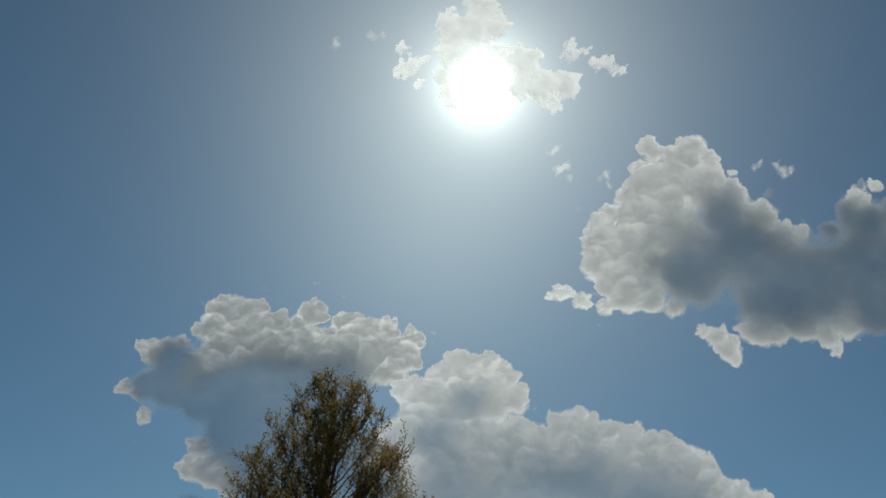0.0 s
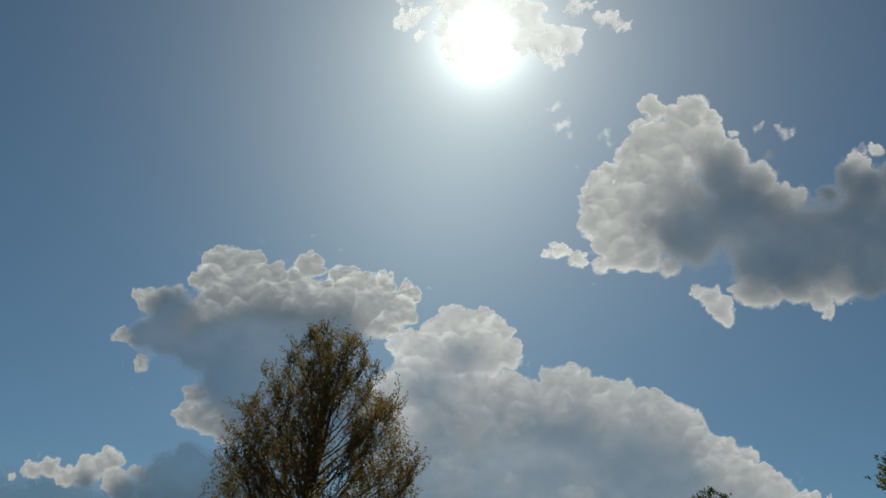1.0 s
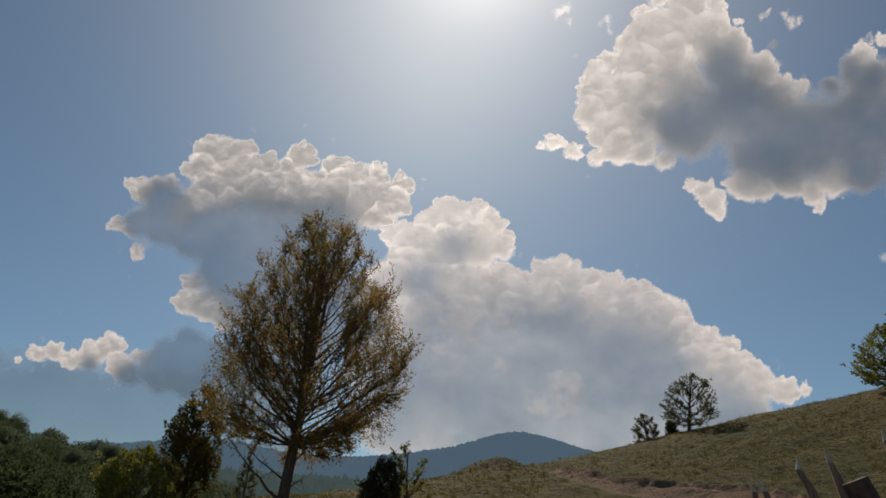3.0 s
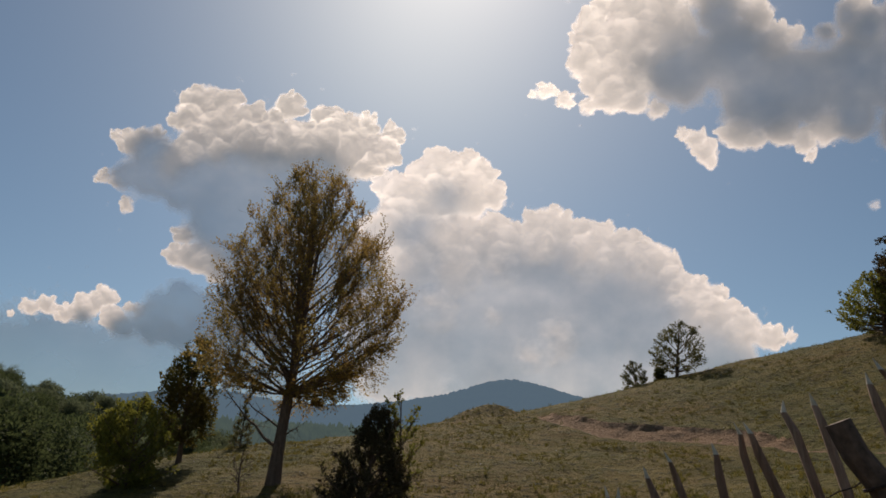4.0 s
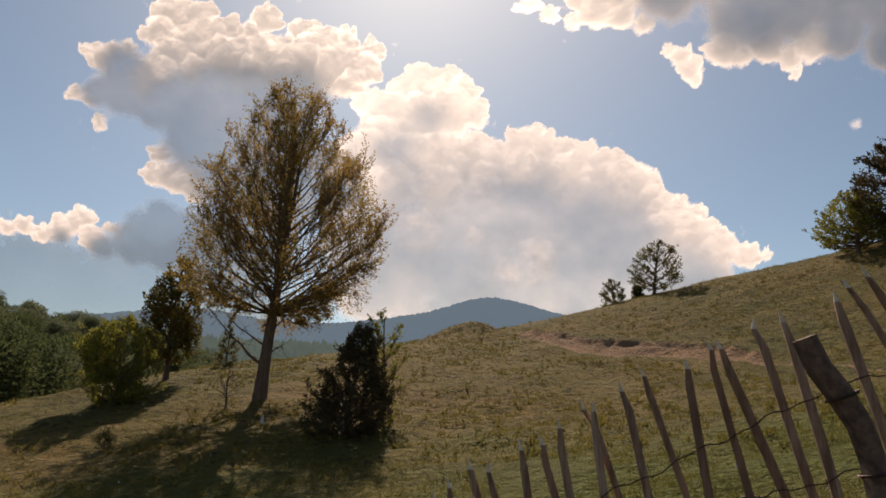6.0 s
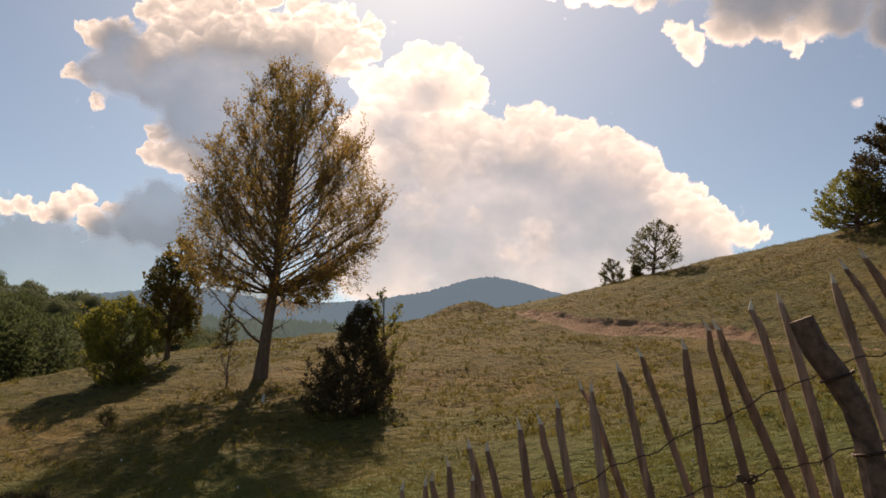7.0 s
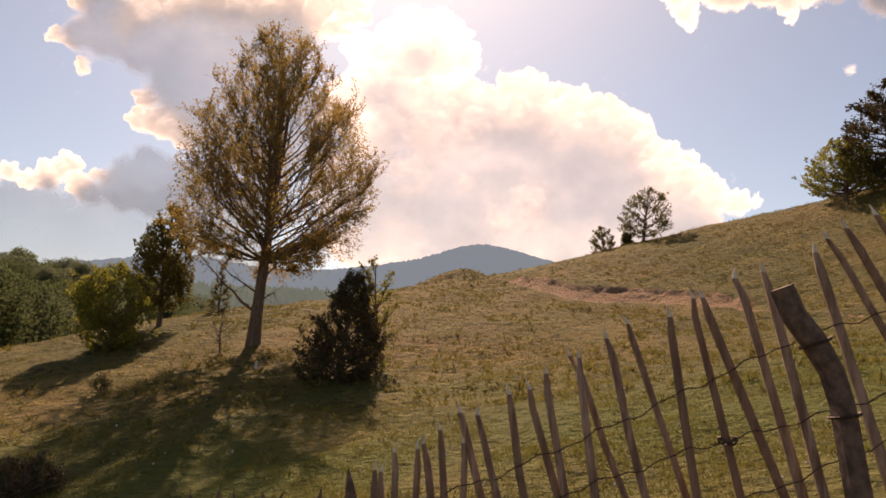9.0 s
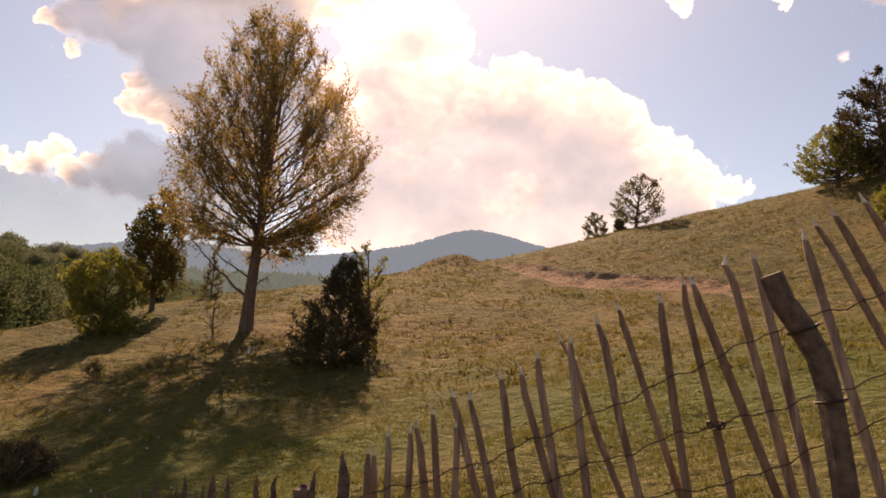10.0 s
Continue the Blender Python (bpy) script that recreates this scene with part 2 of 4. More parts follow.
def track_side(x, y):
    """Distance from the cart track's middle, and which side (positive: uphill)."""
    x, y = np.asarray(x, float), np.asarray(y, float)
    along = np.clip(x, TRACK[0][0], TRACK[-1][0] + 1.0)
    off = (y - np.polyval(TRACK_LINE, along)) * 0.5
    past = np.abs(x - along)
    return np.hypot(off, past), np.where(off > 0, 1.0, -1.0)


def bank_edge(x, y):
    """How far uphill from the track's middle the cut bank rises."""
    return 0.55 + 0.45 * fbm(x * 1.1, y * 0.5, 41, 4)


def ground(x, y, rough=True):
    """Height of the ground."""
    x, y = np.asarray(x, float), np.asarray(y, float)
    z = np.full(np.broadcast(x, y).shape, -3.0)
    for hx, hy, h in HUMPS:
        z = z + h * np.exp(-((x - hx) ** 2 + (y - hy) ** 2) / 450.0)
    far = np.clip((np.hypot(x, y - 30) - 75) / 60, 0, 1)
    z = z * (1 - far) - 14.0 * far
    if rough:
        near = np.clip(1.2 - np.hypot(x, y - 20) / 90, 0, 1)
        z = z + near * (0.45 * (fbm(x * 0.16, y * 0.16, 3, 4) - 0.5) + 0.30 * (fbm(x * 0.8, y * 0.8, 9, 4, 0.6) - 0.5))
        z = z + near * 0.045 * np.sin((y * 0.9 - x * 0.35 + 1.6 * fbm(x * 0.2, y * 0.2, 14, 3)) * 2.6) * fbm(x * 0.3, y * 0.3, 17, 3)
        z = z + 0.75 * np.exp(-((x - 0.6) ** 2 + (y - 40.5) ** 2) / 4.0) - 0.45 * np.exp(-((x - 3.6) ** 2 + (y - 42) ** 2) / 5.0)
        d, side = track_side(x, y)
        worn = np.clip((y - 25.5) / 4.0, 0.12, 1)
        z = z - 0.2 * worn * np.exp(-(d / 0.9) ** 2) + np.where(side > 0, 0.17 * worn * (0.5 + 1.0 * fbm(x * 0.9, y * 0.4, 44, 4)) * np.clip((d - bank_edge(x, y)) / 0.2, 0, 1) * np.exp(-np.maximum(d - 0.8, 0) / 3.0), 0.0)
    return z + EYE


def ground_at(x, y):
    return float(ground(np.array([x]), np.array([y]))[0])


def at(az, d):
    """Plan place by bearing in degrees and distance from the path."""
    return d * math.sin(radians(az)), d * math.cos(radians(az))


def build_ground():
    u = np.linspace(-1, 1, 520)
    ax = np.sort(np.concatenate([12.0 * np.sinh(u * 6.55), np.linspace(2.0, 13.5, 90)]))  # finer round the cart track
    ay = np.sort(np.concatenate([18 + 12.0 * np.sinh(u * 6.55), np.linspace(26.03, 43.0, 150)]))
    X, Y = np.meshgrid(ax, ay)
    Z = ground(X, Y)
    n = len(ax)
    verts = np.stack([X, Y, Z], -1).reshape(-1, 3)
    i = np.arange(n * (len(ay) - 1)).reshape(len(ay) - 1, n)[:, :-1].ravel()
    faces = np.stack([i, i + 1, i + n + 1, i + n], -1)
    ob = mesh_of("ground", verts.tolist(), faces.tolist(), TURF, smooth=True)
    d, side = track_side(X, Y)
    wide = 0.42 + 0.85 * np.clip((Y - 26.5) / 8.0, 0, 1)
    uphill = np.clip((bank_edge(X, Y) + 0.24 - d) / 0.1, 0, 1) * np.clip((Y - 25.5) / 4.0, 0.35, 1)
    bare = np.where(side > 0, uphill, np.clip(1.2 - d / wide, 0, 1))
    attribute(ob, "bare", bare.ravel())
    lush = np.clip((0.6 - np.abs(Y - (10 + 0.25 * X)) / 14) * 1.5, 0, 0.85) * (fbm(X * 0.25, Y * 0.25, 21, 4) > 0.2)
    attribute(ob, "lush", (lush * fbm(X * 0.5, Y * 0.5, 31, 4) * 2.0).ravel())
    tagged(ob, "dry grazed hillside meadow of short olive and straw grass", "ground", kind="structure")


build_ground()


def build_ridge(name, material, label, d, spread, foot, profile, seed, rough, kind="structure"):
    """A wooded ridge: a rounded slope up to a skyline whose elevation (degrees) is given by bearing."""
    az = np.linspace(spread[0], spread[1], 900)
    top = np.interp(az, [p[0] for p in profile], [p[1] for p in profile])
    ker = np.hanning(31)
    top = np.convolve(np.pad(top, 15, mode="edge"), ker / ker.sum(), mode="valid")
    crest = np.tan(np.radians(top)) * d
    rows = 26
    verts = []
    for r in range(rows):
        s = r / (rows - 1)
        dist = d * (0.72 + 0.28 * s) if s < 1 else d
        z = foot + (crest - foot) * math.sin(s * math.pi / 2) ** 1.1
        lump = (fbm(az * 6.0 + s * 3, np.full_like(az, s * 14.0), seed, 5) - 0.5) * rough
        if r > rows - 3:
            lump = lump + (fbm(az * 45.0, np.full_like(az, r * 3.1), seed + 3, 2) - 0.5) * rough * 0.6
        a = np.radians(az)
        verts += np.stack([np.sin(a) * dist, np.cos(a) * dist, z + EYE + lump], -1).tolist()
    a = np.radians(az)
    verts += np.stack([np.sin(a) * d * 1.25, np.cos(a) * d * 1.25, np.full_like(a, foot)], -1).tolist()
    n = len(az)
    i = np.arange(rows * n).reshape(rows, n)[:, :-1].ravel()
    ob = mesh_of(name, verts, np.stack([i, i + 1, i + n + 1, i + n], -1).tolist(), material, smooth=True)
    return tagged(ob, label, "mountain" if d > 500 else "hill", kind=kind)


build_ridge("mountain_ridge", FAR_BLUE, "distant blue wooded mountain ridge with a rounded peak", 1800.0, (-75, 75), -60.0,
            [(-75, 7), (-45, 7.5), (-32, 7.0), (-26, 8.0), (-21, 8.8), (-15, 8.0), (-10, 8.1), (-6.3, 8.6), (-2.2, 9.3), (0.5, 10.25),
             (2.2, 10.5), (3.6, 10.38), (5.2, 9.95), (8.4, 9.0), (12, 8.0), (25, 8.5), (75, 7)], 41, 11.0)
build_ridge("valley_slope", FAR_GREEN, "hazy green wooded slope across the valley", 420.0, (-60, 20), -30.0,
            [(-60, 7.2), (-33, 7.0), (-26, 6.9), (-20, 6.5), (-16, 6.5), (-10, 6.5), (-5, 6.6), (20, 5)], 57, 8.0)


# ---- clouds: banks of billows, shells that bulge towards the valley ----
SKY_FRAME = pose(0, 0, EYE, 117.01, -2.43, 3.35)
CLOUD_AWAY = 2494.0
TOWER = [(-778, 246, 80), (-848, 192, 56), (-708, 232, 70), (-628, 192, 64), (-488, 238, 52), (-538, 192, 44), (-368, 182, 64), (-298, 152, 70), (-224, 162, 44), (-144, 132, 48), (-168, 72, 70), (-248, 62, 90), (-368, 82, 90), (-488, 92, 90), (-608, 92, 90), (-728, 122, 90), (-818, 112, 70), (-1044, 122, 48), (-988, 132, 40), (-938, 158, 24), (-1088, 138, 28), (-908, 42, 84), (-1138, 2, 32), (-1098, -28, 28), (-1068, -98, 32), (-904, -84, 32)]
TOWER_BASE = [(-808, 2, 120), (-668, -18, 130), (-888, -58, 72), (-528, -38, 120), (-388, -18, 110), (-878, -208, 40), (-908, -278, 40), (-838, -298, 60), (-768, -318, 70), (-768, -158, 100), (-648, -198, 150), (-488, -178, 160), (-328, -118, 140), (-248, -78, 100), (-448, -358, 140), (-288, -318, 140), (-608, -358, 120)]
MIDDLE = [(32, 2, 84), (112, 22, 64), (172, -8, 64), (216, -78, 56), (132, -78, 90), (12, -98, 90), (-88, -78, 90), (-128, -158, 80), (-48, 2, 52), (-148, -38, 60), (-28, -238, 90), (-88, -318, 90), (72, -238, 100), (-168, -238, 120)]
BANK = [(192, -238, 100), (272, -218, 64), (382, -182, 64), (432, -162, 48), (472, -202, 60), (552, -208, 52), (612, -214, 44), (632, -268, 80), (712, -262, 52), (762, -282, 44), (812, -328, 70), (882, -318, 20), (872, -398, 70), (952, -438, 64), (1032, -434, 40), (912, -518, 90), (1032, -518, 80), (1132, -562, 68), (1232, -594, 52), (1312, -602, 32)]
BANK_BASE = [(32, -398, 160), (232, -398, 180), (432, -398, 200), (632, -438, 180), (792, -518, 160), (-68, -518, 160), (132, -598, 180), (352, -638, 180), (592, -638, 180), (832, -658, 160), (1032, -658, 120), (-208, -518, 140), (-168, -718, 140), (72, -778, 160), (352, -818, 160), (632, -818, 160), (912, -798, 160), (1112, -718, 100)]
LOW = [(-1428, -462, 40), (-1368, -452, 40), (-1158, -422, 48), (-1208, -448, 44), (-1248, -462, 40), (-1308, -482, 40), (-1138, -498, 50), (-1068, -468, 30), (-1498, -486, 22), (-968, -442, 44), (-1008, -518, 76), (-908, -518, 90), (-868, -478, 90), (-888, -418, 52), (-808, -498, 90), (-1248, -498, 24), (-1108, -542, 44), (-908, -578, 52), (-708, -518, 100), (-568, -558, 100), (-998, -562, 40)]
ANVIL = [(762, 798, 50), (912, 802, 56), (848, 774, 40), (968, 758, 40), (712, 726, 40), (656, 632, 40), (552, 512, 60), (602, 562, 50), (522, 458, 48), (532, 382, 64), (402, 278, 36), (362, 270, 16), (472, 248, 40), (552, 222, 40), (632, 262, 72), (712, 238, 52), (792, 214, 36), (876, 128, 28), (932, 112, 44), (992, 38, 32), (968, 72, 48), (1072, 132, 64), (1152, 112, 40), (1232, 142, 60), (1342, 58, 28), (1312, 106, 44), (1392, 152, 72), (1052, 702, 20), (1052, 626, 36), (1112, 552, 44), (1212, 488, 28)]
ANVIL_BODY = [(672, 402, 124), (792, 522, 130), (832, 662, 96), (932, 652, 92), (1002, 552, 80), (872, 362, 150), (1072, 402, 132), (1132, 262, 132), (1292, 302, 156), (1492, 342, 148), (1652, 342, 160), (1372, 482, 28), (1436, 546, 44), (1522, 502, 64), (1642, 542, 80), (1492, 182, 80), (1672, 142, 100), (1182, 622, 18)]
TUFTS = [(1132, 722, 24), (1232, 698, 36), (1202, 730, 24), (1512, 626, 32), (1152, 738, 16), (1262, 710, 20)]
SUN_CLOUD = [(151, 1390, 65), (41, 1324, 54), (104, 1287, 86), (192, 1318, 65), (16, 1209, 53), (99, 1149, 117), (207, 1168, 96), (-8, 1107, 47), (291, 1143, 85), (32, 1039, 63), (159, 1034, 84), (287, 1053, 63), (372, 1072, 74), (456, 1058, 63), (335, 1175, 38), (485, 1193, 43), (549, 1191, 34), (609, 1132, 38), (660, 1108, 25), (410, 993, 38), (-144, 1226, 34), (-92, 1190, 30), (-135, 1157, 38), (-104, 1088, 25)]
SHREDS = [(411, 817, 29), (437, 740, 41), (466, 696, 29), (580, 714, 33), (589, 682, 25)]
FLECKS = [(-406, 1269, 39), (-262, 1288, 26), (-219, 1298, 22), (1585, -118, 30)]



TOWER_FRONT = [(-822, 193, 52), (-762, 156, 60), (-672, 178, 67), (-837, 59, 62), (-732, 81, 52), (-613, 111, 67), (-538, 74, 52), (-434, 118, 82), (-344, 111, 82), (-255, 66, 67), (-217, 21, 52)]
BANK_FRONT = [(13, -228, 66), (-120, -323, 66), (86, -338, 88), (248, -338, 66), (380, -264, 66), (556, -294, 88), (748, -308, 66), (909, -426, 66), (983, -500, 66), (1115, -588, 66), (1233, -602, 52), (12, -485, 80), (218, -514, 32), (439, -602, 88), (351, -661, 66), (57, -779, 44)]
ANVIL_FILL = [(590, 430, 110), (650, 320, 90), (760, 640, 110), (870, 740, 80), (700, 520, 110), (600, 310, 75), (690, 300, 60), (1480, 576, 51), (1544, 640, 32), (1506, 513, 76), (1379, 481, 32), (1277, 474, 32), (1226, 493, 32), (960, 700, 60), (1040, 620, 60), (1130, 540, 60), (1190, 450, 60)]
ANVIL_FRONT = [(926, 704, 22), (831, 538, 40), (761, 449, 30), (652, 449, 26), (754, 296, 24)]


def billows(parents, rng, level=0):
    """Every head, followed by the smaller heads that grow on its upper side, the highest (and so the farthest) first."""
    out = []
    for x, y, r in sorted(parents, key=lambda p: -p[1]):
        out.append((x, y, r, level))
        if level < 2 and r > 13:
            kids = []
            for _ in range(10 if level == 0 else 6):
                a, size = radians(rng.uniform(-35, 215)), r * rng.uniform(0.24, 0.46)
                away = min(r * rng.uniform(0.3, 1.0), 1.06 * r - 0.72 * size)
                kids.append((x + math.cos(a) * away, y + math.sin(a) * away, size))
            out += billows(kids, rng, level + 1)
    return out


def build_cloud(name, crown, core, seed, label, bright=(), material=CLOUD, step=3.2, thick=1.0, ragged=1.0, clear=None, near=0.0, veil=1.0, feather=9.0, crisp=2.5, dull=1.0, lift=0.42, grey=0.1, rim=1.5):
    """crown, core: (right, up, radius) of the main billows in metres; the core's are the deep, soft ones. Smaller heads grow on the crown's."""
    rng = np.random.default_rng(seed)
    b = np.array(crown + core, float)
    edge = 60 + 2.2 * len(b)
    x0, x1 = (b[:, 0] - b[:, 2]).min() - edge, (b[:, 0] + b[:, 2]).max() + edge
    y0, y1 = (b[:, 1] - b[:, 2]).min() - edge, (b[:, 1] + b[:, 2]).max() + edge
    gx, gy = np.arange(x0, x1, step), np.arange(y0, y1, step)
    X, Y = np.meshgrid(gx, gy)
    wx = X + ragged * (34 * (fbm(X / 70, Y / 70, seed, 3) - 0.5) + 16 * (fbm(X / 17, Y / 17, seed + 5, 3) - 0.5))
    wy = Y + ragged * (34 * (fbm(X / 70, Y / 70, seed + 50, 3) - 0.5) + 16 * (fbm(X / 17, Y / 17, seed + 55, 3) - 0.5))
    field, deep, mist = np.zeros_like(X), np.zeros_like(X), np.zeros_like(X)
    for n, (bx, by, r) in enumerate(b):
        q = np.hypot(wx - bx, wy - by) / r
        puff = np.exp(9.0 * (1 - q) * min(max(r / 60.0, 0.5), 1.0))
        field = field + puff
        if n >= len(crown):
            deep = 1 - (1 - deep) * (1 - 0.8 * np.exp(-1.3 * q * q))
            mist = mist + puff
    mist = dull * blur(np.clip(1.5 * mist / (field + 1e-6) - 0.35, 0, 1), 13)  # where the edge is the base's, painted soft and dull, without a lit rim
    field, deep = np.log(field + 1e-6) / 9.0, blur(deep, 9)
    # the heads' lit upper rims and shaded undersides, painted in
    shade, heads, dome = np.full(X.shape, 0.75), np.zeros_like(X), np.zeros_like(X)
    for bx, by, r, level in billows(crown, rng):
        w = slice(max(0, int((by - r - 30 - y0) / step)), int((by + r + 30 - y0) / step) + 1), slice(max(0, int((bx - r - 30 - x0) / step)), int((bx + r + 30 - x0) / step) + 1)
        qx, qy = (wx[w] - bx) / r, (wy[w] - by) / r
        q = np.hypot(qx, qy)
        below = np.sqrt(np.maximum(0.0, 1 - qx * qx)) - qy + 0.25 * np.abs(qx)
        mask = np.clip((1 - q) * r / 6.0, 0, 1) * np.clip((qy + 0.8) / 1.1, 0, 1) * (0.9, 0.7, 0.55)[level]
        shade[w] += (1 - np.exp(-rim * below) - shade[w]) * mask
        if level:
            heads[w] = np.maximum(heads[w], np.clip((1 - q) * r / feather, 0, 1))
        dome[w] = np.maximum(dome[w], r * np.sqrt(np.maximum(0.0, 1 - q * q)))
    for bx, by, r in bright:  # sunlit patches painted into the deep part by thinning it
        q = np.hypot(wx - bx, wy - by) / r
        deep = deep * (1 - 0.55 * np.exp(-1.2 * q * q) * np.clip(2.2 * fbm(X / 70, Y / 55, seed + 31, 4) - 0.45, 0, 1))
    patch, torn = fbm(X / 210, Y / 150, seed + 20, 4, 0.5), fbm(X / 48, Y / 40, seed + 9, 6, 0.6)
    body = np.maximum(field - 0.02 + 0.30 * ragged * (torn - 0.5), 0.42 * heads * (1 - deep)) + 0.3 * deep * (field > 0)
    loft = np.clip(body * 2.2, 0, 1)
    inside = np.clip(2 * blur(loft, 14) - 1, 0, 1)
    # the crown's shading, dark base and dull edges are put in with the thickness
    shade_depth = thick * ((lift * shade + grey * inside) * loft ** 0.5 * (1 - 0.6 * deep) + deep * (0.30 + 1.0 * patch) + 0.30 * mist * (1 - deep))
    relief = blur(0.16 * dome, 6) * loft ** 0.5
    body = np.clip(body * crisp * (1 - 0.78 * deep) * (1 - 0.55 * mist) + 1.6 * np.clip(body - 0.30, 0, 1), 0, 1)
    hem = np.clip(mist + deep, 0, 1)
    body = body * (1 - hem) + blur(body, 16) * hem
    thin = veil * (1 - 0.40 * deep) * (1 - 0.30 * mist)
    if clear:
        thin *= np.clip((np.hypot(wx - clear[0], wy - clear[1]) - clear[2]) / (2.5 * clear[2]), 0.0, 1.0) ** 1.5
    keep = body > 0.0
    n = len(gx)
    cell = keep[:-1, :-1] | keep[1:, :-1] | keep[:-1, 1:] | keep[1:, 1:]
    jj, ii = np.nonzero(cell)
    k = jj * n + ii
    quads = np.stack([k, k + 1, k + n + 1, k + n], -1)
    used, back = np.unique(quads, return_inverse=True)
    away = CLOUD_AWAY - near - relief.ravel()[used]
    size = (CLOUD_AWAY - near) / CLOUD_AWAY
    pts = np.stack([X.ravel()[used] * size, Y.ravel()[used] * size, -away], -1)
    m = np.array(SKY_FRAME)
    pts = pts @ m[:3, :3].T + m[:3, 3]
    back = back.reshape(-1, 4)
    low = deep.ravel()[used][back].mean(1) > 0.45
    if not core:
        th = cloud_part(name, pts, back, shade_depth.ravel()[used], body.ravel()[used], thin.ravel()[used], material, None)
    else:
        th = new(name)
        th.location = SKY_FRAME @ Vector((float(b[:, 0].mean()), float(b[:, 1].mean()), -CLOUD_AWAY))
        for title, pick in (("cloud_crown", ~low), ("cloud_base", low)):
            if not pick.any():
                continue
            ids, f = np.unique(back[pick], return_inverse=True)
            cloud_part(title, pts[ids] - np.array(th.location), f.reshape(-1, 4), shade_depth.ravel()[used][ids], body.ravel()[used][ids], thin.ravel()[used][ids], material, th)
    return tagged(th, label, "cloud", "clouds in the sky")


def cloud_part(name, pts, quads, shade_depth, body, thin, material, parent):
    ob = mesh_of(name, pts.tolist(), quads.tolist(), material, smooth=True, parent=parent)
    attribute(ob, "shade_depth", shade_depth)
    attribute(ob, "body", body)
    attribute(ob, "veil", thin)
    return ob


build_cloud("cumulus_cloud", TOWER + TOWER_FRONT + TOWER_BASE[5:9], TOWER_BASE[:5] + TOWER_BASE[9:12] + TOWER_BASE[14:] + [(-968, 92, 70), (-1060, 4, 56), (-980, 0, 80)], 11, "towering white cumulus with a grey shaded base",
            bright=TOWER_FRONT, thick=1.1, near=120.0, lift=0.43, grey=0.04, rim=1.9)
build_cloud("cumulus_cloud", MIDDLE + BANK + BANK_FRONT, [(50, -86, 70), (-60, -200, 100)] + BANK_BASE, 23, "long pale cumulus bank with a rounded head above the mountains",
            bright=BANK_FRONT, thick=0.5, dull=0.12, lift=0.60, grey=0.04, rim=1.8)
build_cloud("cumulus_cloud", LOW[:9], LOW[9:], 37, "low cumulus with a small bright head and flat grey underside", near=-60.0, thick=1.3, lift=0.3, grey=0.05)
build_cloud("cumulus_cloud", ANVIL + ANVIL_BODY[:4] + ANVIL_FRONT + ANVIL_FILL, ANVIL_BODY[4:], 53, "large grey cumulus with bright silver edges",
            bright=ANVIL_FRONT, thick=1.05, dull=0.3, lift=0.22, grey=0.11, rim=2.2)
for n, blob in enumerate((TUFTS[:1] + TUFTS[4:5], TUFTS[1:3] + TUFTS[5:], TUFTS[3:4])):
    build_cloud("cloud_tuft", blob, [], 67 + n, "small torn white cloud tuft", thick=0.6, ragged=1.7, crisp=1.1, veil=0.75, feather=20.0)
build_cloud("sunlit_cloud", SUN_CLOUD, [], 71, "ragged thin cloud lit through by the sun", thick=0.3, ragged=2.2, crisp=1.8, veil=0.8, clear=(141, 1114, 42))
for n, blob in enumerate((SHREDS[:3], SHREDS[3:])):
    build_cloud("cloud_shred", blob, [], 83 + n, "faint warm cloud shred", thick=0.3, ragged=1.8, veil=0.5, crisp=0.9, feather=30.0)
for n, blob in enumerate(FLECKS):
    build_cloud("cloud_fleck", [blob], [], 97 + n, "tiny pale cloud fleck", thick=0.4, ragged=1.7, veil=0.45, crisp=0.9, feather=30.0)
# an added sheet of grey haze that dims the low sky on the left
build_cloud("stratus_veil", [], [(-1700, -640, 260), (-1350, -660, 240), (-1000, -700, 240), (-700, -640, 240), (-1500, -880, 260), (-1100, -920, 260), (-700, -900, 260), (-2000, -750, 260)], 113,
            "thin grey haze veil added to dim the low sky over the woods", thick=1.2, near=-260.0, veil=0.85, step=9.0)


# ---- trees ----
def tube(path, radii, sides, verts, faces):
    """Adds a tapered limb along a path to the lists."""
    p = np.asarray(path)
    n = len(p)
    t = np.gradient(p, axis=0)
    t /= np.linalg.norm(t, axis=1)[:, None] + 1e-9
    ref = np.array([0.0, 0.0, 1.0]) if abs(t[0][2]) < 0.9 else np.array([1.0, 0.0, 0.0])
    u = np.cross(t, ref)
    u /= np.linalg.norm(u, axis=1)[:, None] + 1e-9
    w = np.cross(t, u)
    a = np.arange(sides) * 2 * math.pi / sides
    ring = p[:, None] + np.asarray(radii)[:, None, None] * (np.cos(a)[None, :, None] * u[:, None] + np.sin(a)[None, :, None] * w[:, None])
    o = len(verts)
    verts.extend(ring.reshape(-1, 3).tolist())
    for i in range(n - 1):
        for j in range(sides):
            k = (j + 1) % sides
            faces.append((o + i * sides + j, o + i * sides + k, o + (i + 1) * sides + k, o + (i + 1) * sides + j))


def bend(a, c, b, n):
    s = np.linspace(0, 1, n)[:, None]
    return (1 - s) ** 2 * a + 2 * s * (1 - s) * c + s ** 2 * b


